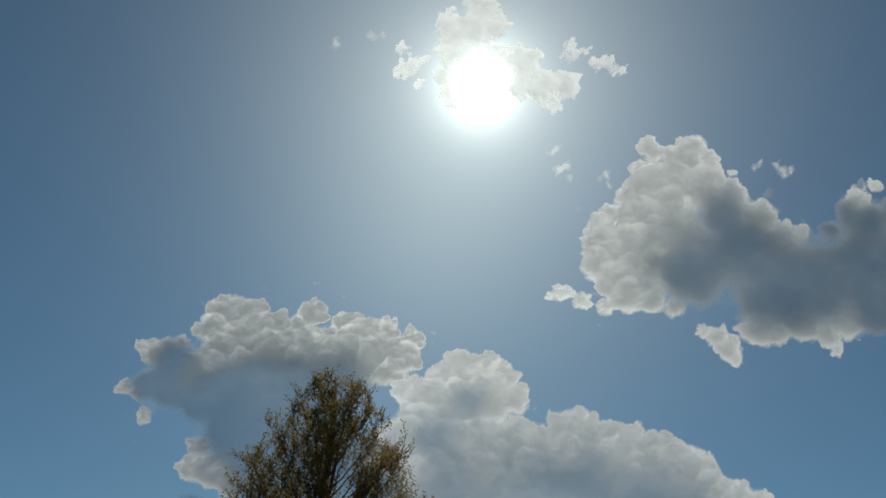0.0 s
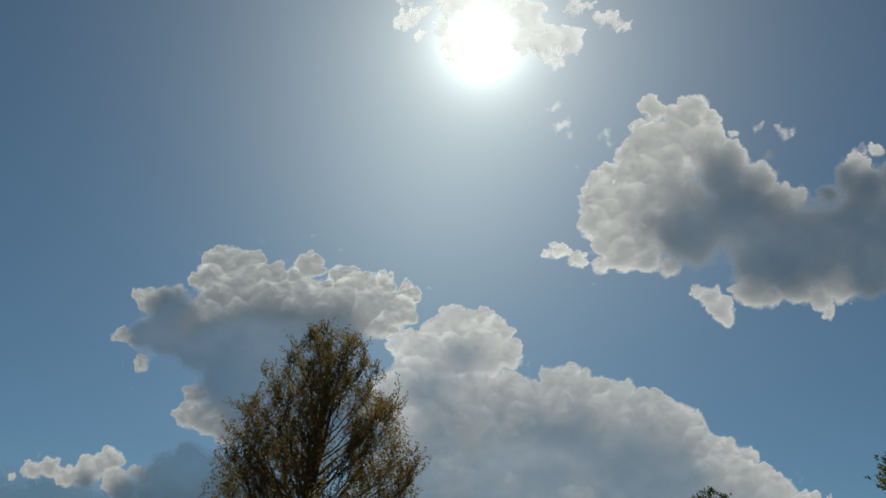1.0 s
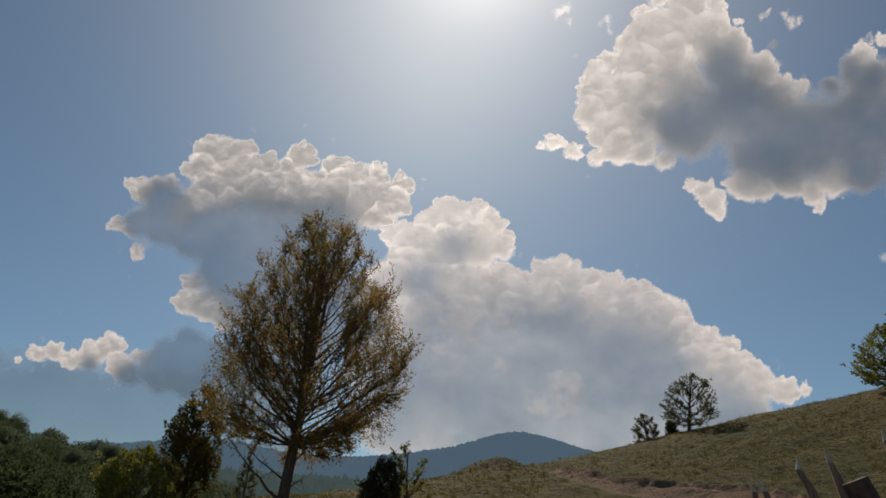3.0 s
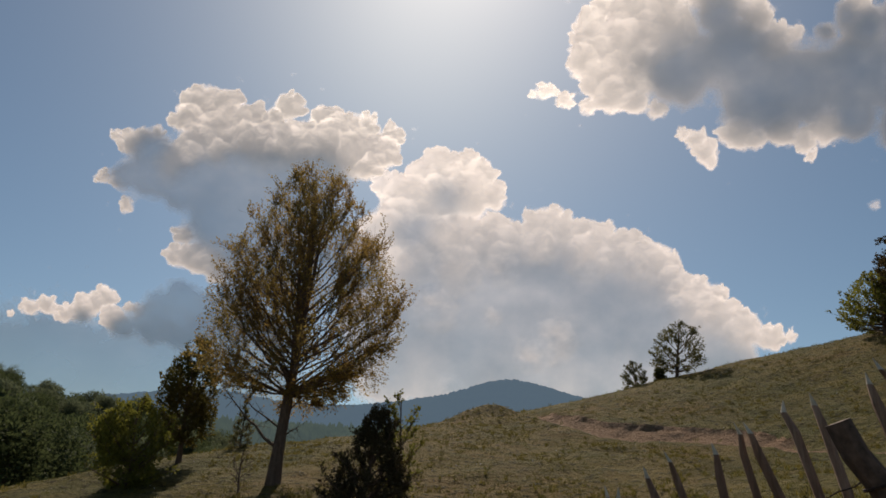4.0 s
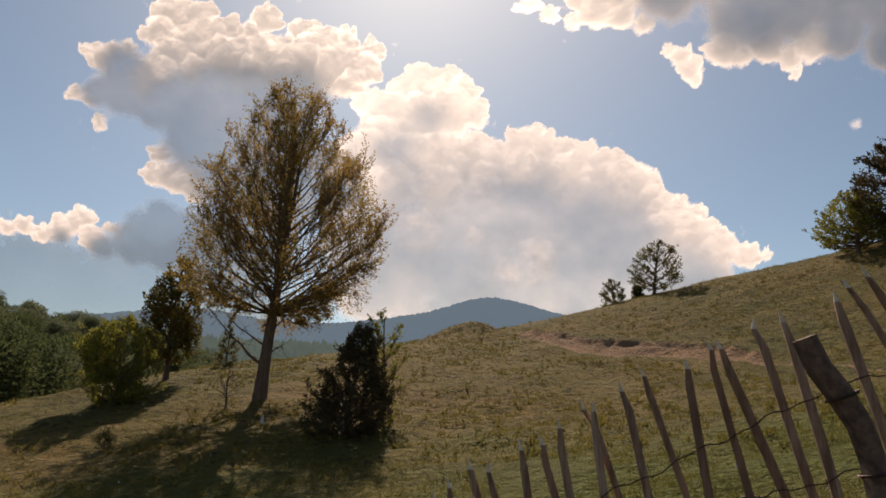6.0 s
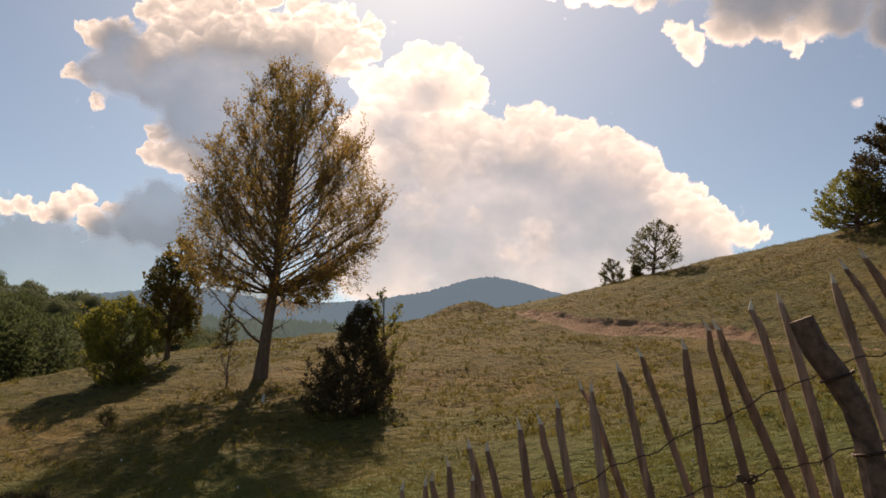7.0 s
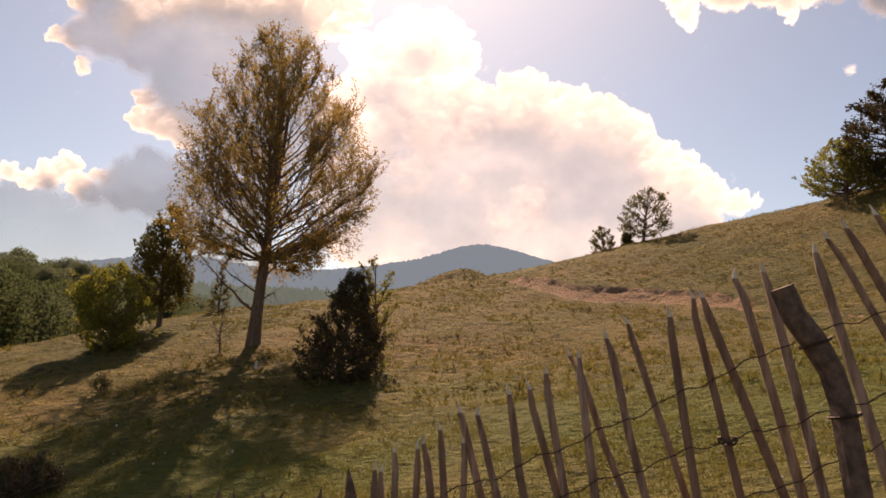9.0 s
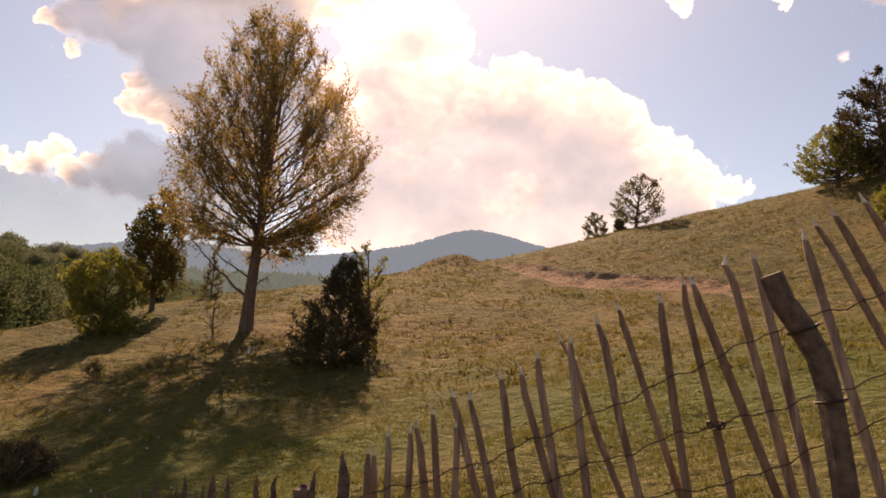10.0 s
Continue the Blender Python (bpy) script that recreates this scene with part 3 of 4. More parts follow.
def leaf_mesh(name, spots, ways, size, rng, material, parent, broad=0.27):
    """One pointed leaf at each spot, each a folded pair of triangles of its own size."""
    n = len(spots)
    spots, ways = np.asarray(spots), np.asarray(ways)
    along = ways + rng.normal(0, 0.55, (n, 3))
    along /= np.linalg.norm(along, axis=1)[:, None] + 1e-9
    across = np.cross(along, rng.normal(0, 1, (n, 3)))
    across /= np.linalg.norm(across, axis=1)[:, None] + 1e-9
    up = np.cross(along, across)
    s = size * rng.uniform(0.6, 1.35, (n, 1))
    tip, mid = spots + along * s, spots + along * s * 0.5
    v = np.stack([spots, mid + across * s * broad + up * s * 0.08, tip, mid - across * s * broad + up * s * 0.08], 1).reshape(-1, 3)
    k = np.arange(n) * 4
    f = np.concatenate([np.stack([k, k + 1, k + 2], -1), np.stack([k, k + 2, k + 3], -1)])
    return mesh_of(name, v.tolist(), f.tolist(), material, parent=parent)


def build_tree(name, label, x, y, height, outline, seed, trunk_r, leaf, leaf_size, limbs=40, subs=7, twigs=5, leaves=8,
               lean=(0, 0), rise=0.8, fork=0.12, bare=0.0, limb_r=1.0, fill=0, shell=0.15, inner=0.28, leaders=0, spike=1.0, category="tree", group="", sink=0.1, bark=None):
    """outline: pairs (share of the height, crown radius in metres). Limbs rise from the stem to that outline."""
    rng = np.random.default_rng(seed)
    th = base(name, x, y, ground_at(x, y) - sink, label, category, group)
    hs, rs = [o[0] for o in outline], [o[1] for o in outline]
    low = hs[0]
    verts, faces, spots, ways = [], [], [], []
    k = np.linspace(0, 1, 14)
    stem = np.stack([lean[0] * k + 0.012 * height * np.sin(k * 5 + seed), lean[1] * k + 0.01 * height * np.sin(k * 4 + seed * 2), k * height * 0.95], -1)
    stem -= stem[0]
    rad = trunk_r * (1 - k) ** 0.8 + 0.012
    rad[0] *= 1.3
    rad[1] *= 1.08
    tube(stem, rad, 9, verts, faces)
    mesh_of("trunk", verts, faces, bark or BARK, smooth=True, parent=th)
    verts, faces = [], []

    def stem_at(s):
        return np.array([np.interp(s, k, stem[:, c]) for c in range(3)])

    for i in range(leaders):  # upright stems beside the main one
        s0, s1, a = rng.uniform(0.30, 0.48), rng.uniform(0.82, 0.97), i * 2.4 + rng.uniform(-0.4, 0.4)
        out = np.interp(s1, hs, rs) * rng.uniform(0.35, 0.8)
        top = stem_at(s1) + np.array([math.cos(a) * out, math.sin(a) * out, 0.04 * height])
        foot = stem_at(s0)
        way = bend(foot, foot * 0.45 + top * 0.55 + np.array([math.cos(a), math.sin(a), -0.6]) * 0.25 * out, top, 10)
        tube(way, trunk_r * 0.42 * (1 - np.linspace(0, 1, 10)) ** 0.8 + 0.01, 6, verts, faces)
    levels = np.linspace(low, 0.99, 60)
    share = np.cumsum(np.interp(levels, hs, rs) + 0.06 * max(rs))
    share = (share - share[0]) / (share[-1] - share[0])
    for i in range(limbs):
        s1 = float(np.interp((i + rng.uniform(0, 1)) / limbs, share, levels))
        a = i * 2.39996 + rng.uniform(-0.5, 0.5)
        out = np.interp(s1, hs, rs) * (spike * rng.uniform(0.80, 1.05) if i % 4 else rng.uniform(0.4, 0.75))
        s0 = max(fork, min(0.93, s1 - 0.02 - rise * (0.25 + 0.95 * (s1 - low) / (1 - low)) * out / height * rng.uniform(0.8, 1.2)))
        p0 = stem_at(s0)
        axis = stem_at(s1)
        p1 = np.array([axis[0] + math.cos(a) * out, axis[1] + math.sin(a) * out, s1 * height])
        c = p0 * 0.45 + p1 * 0.55
        c[2] = p0[2] + (p1[2] - p0[2]) * rng.uniform(0.34, 0.56)
        n = 8
        limb = bend(p0, c, p1, n) + rng.normal(0, 0.012 * height * 0.5, (n, 3)) * np.linspace(0, 1, n)[:, None]
        length = np.linalg.norm(p1 - p0)
        r0 = limb_r * trunk_r * (0.16 + 0.30 * (1 - s0)) * min(1, length / (0.28 * height) + 0.25)
        tube(limb, r0 * (1 - np.linspace(0, 1, n)) ** 0.8 + 0.006, 5, verts, faces)
        for j in range(subs):
            s = inner + (1 - inner) * (j + rng.uniform(0, 1)) / subs
            q = np.array([np.interp(s, np.linspace(0, 1, n), limb[:, cc]) for cc in range(3)])
            way = limb[min(n - 1, int(s * n) + 1)] - limb[max(0, int(s * n) - 1)]
            way /= np.linalg.norm(way) + 1e-9
            side = rng.normal(0, 1, 3)
            side[2] = abs(side[2]) * 0.6
            w = way * 0.9 + 0.75 * side / np.linalg.norm(side) + np.array([0, 0, 0.28 if s1 > low + 0.17 else -0.25])
            w /= np.linalg.norm(w)
            ln = length * rng.uniform(0.20, 0.40) * (1.15 - 0.5 * s)
            e = q + w * ln
            sub = bend(q, q + way * ln * 0.4 + w * ln * 0.2, e, 5)
            tube(sub, r0 * 0.40 * (1.1 - s) * (1 - np.linspace(0, 1, 5)) + 0.0032, 4, verts, faces)
            for g in range(twigs):
                st = 0.25 + 0.75 * (g + rng.uniform(0, 1)) / twigs
                tq = np.array([np.interp(st, np.linspace(0, 1, 5), sub[:, cc]) for cc in range(3)])
                tw = w * 0.8 + rng.normal(0, 0.45, 3) + np.array([0, 0, 0.5 if s1 > low + 0.17 else 0.0])
                tw /= np.linalg.norm(tw)
                tl = rng.uniform(0.5, 1.0) * max(0.16, 0.045 * height)
                te = tq + tw * tl
                tube(np.stack([tq, (tq + te) / 2 + rng.normal(0, 0.03 * tl, 3), te]), [0.0045, 0.0034, 0.0016], 3, verts, faces)
                if rng.uniform() < bare:
                    continue
                for _ in range(leaves):
                    f = rng.uniform(0.1, 1.05)
                    spots.append(tq + (te - tq) * f + rng.normal(0, 0.04 * tl + 0.015, 3))
                    ways.append(tw)
    if fill:
        u = rng.uniform(0, 1, fill * 2)
        lv = np.interp(u, share, levels)
        a = rng.uniform(0, 2 * math.pi, fill * 2)
        rr = np.interp(lv, hs, rs) * rng.uniform(shell, 1.0, fill * 2) ** 0.5 * np.minimum(1.0, 0.50 + 0.95 * fbm(np.cos(a) * 1.7 + lv * 4, np.sin(a) * 1.7 + lv * 3, seed + 2, 3))
        ax = np.interp(lv, k, stem[:, 0])
        ay = np.interp(lv, k, stem[:, 1])
        p = np.stack([ax + np.cos(a) * rr, ay + np.sin(a) * rr, lv * height + rng.normal(0, 0.018 * height, fill * 2)], -1)
        sc = 1.0 / (0.18 * max(rs) + 0.12)
        gap = fbm(p[:, 0] * sc + p[:, 2] * sc * 0.9 + seed, p[:, 1] * sc - p[:, 2] * sc * 0.7, seed, 3)
        p = p[np.argsort(-gap)[:fill]]
        p = p[p[:, 2] > 0.05]
        w = p - np.array([0, 0, 0.35 * height])
        spots += list(p)
        ways += list(w / (np.linalg.norm(w, axis=1)[:, None] + 1e-9))
    mesh_of("branchwork", verts, faces, bark or BARK, smooth=True, parent=th)
    leaf_mesh("crown", spots, ways, leaf_size, rng, leaf, th)
    return th


def build_all_trees():
    x, y = at(-15.6, 23.0)
    beech = build_tree("tree", "tall airy beech with sparse olive-gold leaves on the slope", x, y, 10.7,
                       [(0.23, 1.2), (0.29, 2.6), (0.37, 3.15), (0.47, 3.2), (0.58, 3.1), (0.64, 2.95), (0.75, 2.4), (0.84, 1.7), (0.91, 1.15), (0.97, 0.7), (1.0, 0.3)],
                       5, 0.18, LEAF_MAIN, 0.072, limbs=120, subs=8, twigs=7, leaves=11, lean=(0.32, 0.0), rise=0.95, fork=0.27, bare=0.12, limb_r=0.5,
                       fill=20000, shell=0.5, inner=0.46, leaders=3, spike=0.97)
    # its low bare limbs, hanging to one side
    rng = np.random.default_rng(77)
    v, f = [], []
    for z0, far, z1 in ((1.15, 1.75, 2.95), (1.75, 1.25, 2.75), (2.3, -1.2, 3.0), (1.5, -0.7, 1.75)):
        p0 = np.array([0.03, 0, z0])
        p1 = np.array([-far, -0.3, z1])
        limb = bend(p0, np.array([-far * 0.42, -0.1, z0 + 0.30 * (z1 - z0)]), p1, 8) + rng.normal(0, 0.03, (8, 3))
        limb[0] = p0
        tube(limb, (0.055 if z0 < 1.3 else 0.03) * (1 - np.linspace(0, 1, 8)) + 0.008, 5, v, f)
        for q in range(2, 8):
            for _ in range(3):
                w = rng.normal(0, 1, 3) * np.array([0.6, 0.4, 0.5])
                e = limb[q] + w * 0.45
                tube(np.stack([limb[q], (limb[q] + e) / 2 + rng.normal(0, 0.04, 3), e]), [0.010, 0.007, 0.003], 3, v, f)
    mesh_of("dead_limb", v, f, BARK, smooth=True, parent=next(c for c in beech.children if c.name.startswith("trunk")))
    x, y = at(-22.5, 28.0)
    build_tree("tree", "small dense tree with yellowing top leaves", x, y, 4.6,
               [(0.18, 0.6), (0.3, 1.05), (0.5, 1.1), (0.7, 0.95), (0.85, 0.6), (1.0, 0.15)], 8, 0.085, LEAF_RUST, 0.11,
               limbs=40, subs=5, twigs=4, leaves=5, lean=(0.2, 0.0), rise=0.9, fork=0.16, fill=8000)
    x, y = at(-25.7, 24.8)
    build_tree("bush", "rounded hazel bush with sunlit yellow-green top", x, y, 2.8,
               [(0.05, 0.6), (0.25, 1.05), (0.5, 1.28), (0.72, 1.1), (0.9, 0.7), (1.0, 0.25)], 13, 0.06, LEAF_BUSH, 0.10,
               limbs=40, subs=4, twigs=4, leaves=5, rise=0.8, fork=0.03, fill=8000, spike=1.18, category="bush")
    x, y = at(-9.1, 18.0)
    build_tree("bush", "dark juniper-like bush beside the beech", x, y, 2.8,
               [(0.0, 0.8), (0.15, 1.1), (0.33, 1.1), (0.5, 0.92), (0.7, 0.62), (0.88, 0.36), (1.0, 0.16)], 17, 0.06, LEAF_DARK, 0.062,
               limbs=54, subs=6, twigs=5, leaves=8, lean=(0.36, 0.0), rise=0.8, fork=0.02, fill=13500, shell=0.25, spike=1.05, category="bush")
    x, y = at(-6.1, 19.4)
    build_tree("bush", "loose light-green shrub leaning out behind the dark bush", x, y, 3.0,
               [(0.05, 0.35), (0.4, 0.6), (0.7, 0.6), (0.9, 0.4), (1.0, 0.15)], 19, 0.03, LEAF_BUSH, 0.085, limbs=24, subs=5, twigs=4, leaves=5, fork=0.02, bare=0.25, category="bush")
    x, y = at(-18.0, 22.0)
    build_tree("shrub", "bare grey twiggy shrub under the beech", x, y, 1.3,
               [(0.2, 0.3), (0.6, 0.55), (1.0, 0.3)], 71, 0.02, LEAF_RUST, 0.05, limbs=12, subs=3, twigs=3, leaves=1, rise=0.7, fork=0.05, bare=0.8, category="bush")
    x, y = at(-26.0, 18.8)
    build_tree("weed", "pale green thistle on the open slope", x, y, 0.42, [(0.1, 0.16), (0.5, 0.2), (1.0, 0.06)], 79, 0.012, LEAF_FAR, 0.06,
               limbs=14, subs=3, twigs=3, leaves=4, fork=0.05, category="weed", sink=0.03)
    x, y = at(-30.2, 11.6)
    build_tree("bush", "low dark bramble on the near slope", x, y, 0.5, [(0.0, 0.45), (0.4, 0.55), (0.8, 0.3), (1.0, 0.1)], 61, 0.015, LEAF_DARK, 0.05,
               limbs=30, subs=4, twigs=3, leaves=4, fork=0.02, fill=2500, spike=1.2, category="bush", sink=0.03)
    x, y = at(-18.3, 33.0)
    build_tree("sapling", "thin pale sapling on the brow of the slope", x, y, 2.1,
               [(0.05, 0.55), (0.4, 0.42), (0.8, 0.2), (1.0, 0.05)], 23, 0.03, LEAF_FAR, 0.075, limbs=30, subs=4, twigs=4, leaves=4, rise=0.3, fork=0.05, fill=500)
    x, y = at(15.4, 52.0)
    build_tree("tree", "small round-crowned tree on the skyline", x, y, 3.9,
               [(0.14, 1.3), (0.28, 2.0), (0.55, 1.95), (0.8, 1.45), (0.93, 0.9), (1.0, 0.4)], 29, 0.11, LEAF_FAR, 0.15,
               limbs=24, subs=5, twigs=3, leaves=5, lean=(0.3, 0.0), rise=0.8, fork=0.12, fill=2600, shell=0.4, inner=0.5, spike=0.95)
    for az, d, h, seed in ((12.2, 50.0, 1.9, 31), (14.1, 51.5, 0.9, 33)):
        x, y = at(az, d)
        build_tree("bush", "low green bush on the skyline", x, y, h, [(0.0, 0.36 * h), (0.4, 0.48 * h), (0.8, 0.28 * h), (1.0, 0.1 * h)], seed, 0.03, LEAF_FAR, 0.12,
                   limbs=20, subs=4, twigs=4, leaves=5, fork=0.02, fill=int(450 * h), category="bush", group="bushes on the skyline")
    x, y = at(29.7, 50.0)
    build_tree("tree", "spreading green tree at the hilltop", x, y, 4.0,
               [(0.17, 1.7), (0.3, 2.35), (0.55, 2.35), (0.8, 1.5), (1.0, 0.5)], 37, 0.15, LEAF_BUSH, 0.14, limbs=40, subs=5, twigs=5, leaves=6, rise=0.6, fork=0.1, fill=5000, shell=0.3, spike=1.08)
    x, y = at(32.5, 50.5)
    build_tree("tree", "tall dark tree with tiered boughs at the hilltop", x, y, 7.0,
               [(0.08, 2.6), (0.25, 3.3), (0.5, 2.75), (0.66, 2.1), (0.82, 1.3), (0.93, 0.7), (1.0, 0.25)], 43, 0.2, LEAF_DARK, 0.15, limbs=58, subs=7, twigs=6, leaves=7, rise=0.25, fork=0.08,
               fill=8000, shell=0.2, spike=1.1)
    x, y = at(33.6, 40.0)
    build_tree("bush", "sunlit yellow-green bush below the hilltop", x, y, 2.2,
               [(0.0, 0.9), (0.4, 1.2), (0.8, 0.8), (1.0, 0.3)], 47, 0.05, LEAF_BUSH, 0.13, limbs=30, subs=4, twigs=4, leaves=5, fork=0.02, fill=5000, category="bush")


build_all_trees()


def woodland_tree(rng, h, leaf=WOODS):
    th = base("woodland_tree", 0, 0, 0, "dark green broadleaf tree in the wood", "tree", "trees of the wood")
    n, heads_n = 5200, 34
    a = rng.normal(0, 1, (heads_n, 3))
    a /= np.linalg.norm(a, axis=1)[:, None]
    cores = a * np.array([h * 0.27, h * 0.27, h * 0.36]) * rng.uniform(0.35, 1, (heads_n, 1)) + np.array([0, 0, h * 0.58])
    pick = cores[rng.integers(0, heads_n, n)]
    w = rng.normal(0, 1, (n, 3))
    w /= np.linalg.norm(w, axis=1)[:, None]
    spots = pick + w * h * 0.12 * rng.uniform(0.5, 1.1, (n, 1))
    leaf_mesh("crown", spots, w + np.array([0, 0, 0.3]), 0.034 * h, rng, leaf, th)
    v, f = [], []
    tube(np.array([[0, 0, -9.0], [0, 0, h * 0.3], [0.1, 0, h * 0.7]]), [0.3, 0.22, 0.06], 6, v, f)
    mesh_of("trunk", v, f, BARK, parent=th)
    return th


def build_woods():
    """The near wood across the dip: broad crowns, rank above rank."""
    rng = np.random.default_rng(3)
    kinds = [(woodland_tree(rng, h, leaf), h) for h, leaf in ((8.0, WOODS), (9.5, WOODS_PALE), (11.0, WOODS), (7.0, WOODS_PALE))]
    for i in range(150):
        az = rng.uniform(-45, -19.5)
        far = ((i + rng.uniform(0, 1)) / 150) ** 0.75
        d = 50 + far * 110
        top = np.interp(az, [-45, -33, -30, -27, -24, -19.5], [9.8, 8.6, 7.8, 7.4, 7.0, 5.2]) * (0.42 + 0.58 * far ** 0.7) + rng.uniform(-0.6, 0.45) + 0.55
        x, y = at(az, d)
        th, h = kinds[i % 4]
        m = pose(x, y, d * math.tan(radians(top)) + EYE - h, 0, 0, rng.uniform(0, 360))
        if i < 4:
            th.matrix_basis = m
        else:
            copy_thing(th, m)
    # broad crowns at the meadow's edge
    for az, d, h, turn in ((-33.4, 36.0, 6.0, 40), (-31.2, 41.0, 6.6, 130), (-36.0, 34.0, 6.5, 220)):
        big = woodland_tree(rng, h)
        x, y = at(az, d)
        big.matrix_basis = pose(x, y, ground_at(x, y) - 1.6, 0, 0, turn)


build_woods()


# ---- the fence of split stakes and wire ----
STAKES = [(2.24, 2.54, 0.49), (2.08, 2.47, 0.5), (1.98, 2.41, 0.53), (1.94, 2.34, 0.26), (1.67, 2.24, 0.22), (1.56, 2.21, 0.21), (1.35, 2.1, 0.36), (1.31, 2.1, 0.19), (1.2, 2.0, 0.1), (0.96, 1.96, 0.27), (0.86, 1.88, 0.25), (0.72, 1.77, 0.09), (0.66, 1.78, 0.36), (0.53, 1.68, 0.19), (0.43, 1.59, 0.24), (0.32, 1.56, 0.17), (0.16, 1.44, 0.22), (0.09, 1.28, 0.04), (0.05, 1.45, 0.3), (-0.07, 1.35, 0.13), (-0.14, 1.27, 0.11), (-0.18, 1.24, 0.02), (-0.3, 1.22, 0.0), (-0.37, 1.11, 0.02), (-0.42, 1.12, -0.01)]
SHORT_STAKES = [(-0.58, 1.06), (-0.73, 0.96), (-0.95, 0.93), (-1.08, 0.92), (-1.25, 0.92), (-1.34, 0.92), (-1.39, 0.86), (-1.51, 0.91), (-1.55, 0.84), (-1.67, 0.87), (-1.8, 0.84), (-1.99, 0.8), (-2.03, 0.8), (-2.22, 0.78)]


def fence_y(x):
    return 4.2 - (0.22 if x > 0 else 0.08) * x


def stake(rng, x, top, lean, width, parent, flat=0.75, tip=0.10, wood=None):
    """A split stake from the ground to its pointed tip, leaning along the fence."""
    y0 = fence_y(x) + rng.uniform(-0.025, 0.025)
    foot = ground_at(x + lean, y0) - 0.25
    length = top - foot
    ks = np.array([0, 0.2, 0.45, 0.7, 1 - tip * 1.6 / length, 1 - tip * 0.6 / length, 1.0])
    wob = rng.normal(0, 0.006, (7, 2)) + np.stack([0.018 * np.sin(ks * rng.uniform(2, 5) + rng.uniform(0, 6)), 0.012 * np.sin(ks * 4 + rng.uniform(0, 6))], -1)
    wob -= wob[-1]
    v, f = [], []
    sides = 6
    for q, k in enumerate(ks):
        c = np.array([x + lean * (top - foot) * (1 - k) + wob[q, 0], y0 + wob[q, 1], foot + length * k])
        taper = (1.12 - 0.22 * k) * (0.08 if q == 6 else 0.62 if q == 5 else 1.0)
        for j in range(sides):
            a = j * 2 * math.pi / sides + 0.4
            r = width / 2 * taper * (1 + rng.uniform(-0.12, 0.12))
            v.append((c[0] + math.cos(a) * r, c[1] + math.sin(a) * r * flat, c[2]))
    for q in range(6):
        for j in range(sides):
            k = (j + 1) % sides
            f.append((q * sides + j, q * sides + k, (q + 1) * sides + k, (q + 1) * sides + j))
    f.append(tuple(6 * sides + j for j in range(sides)))
    ob = mesh_of("stake", v[:6 * sides], f[:5 * sides], wood or WOOD, parent=parent)
    mesh_of("cut_tip", v[5 * sides:], [tuple(i - 5 * sides for i in face) for face in f[5 * sides:]], wood or FRESH, parent=ob)
    return ob


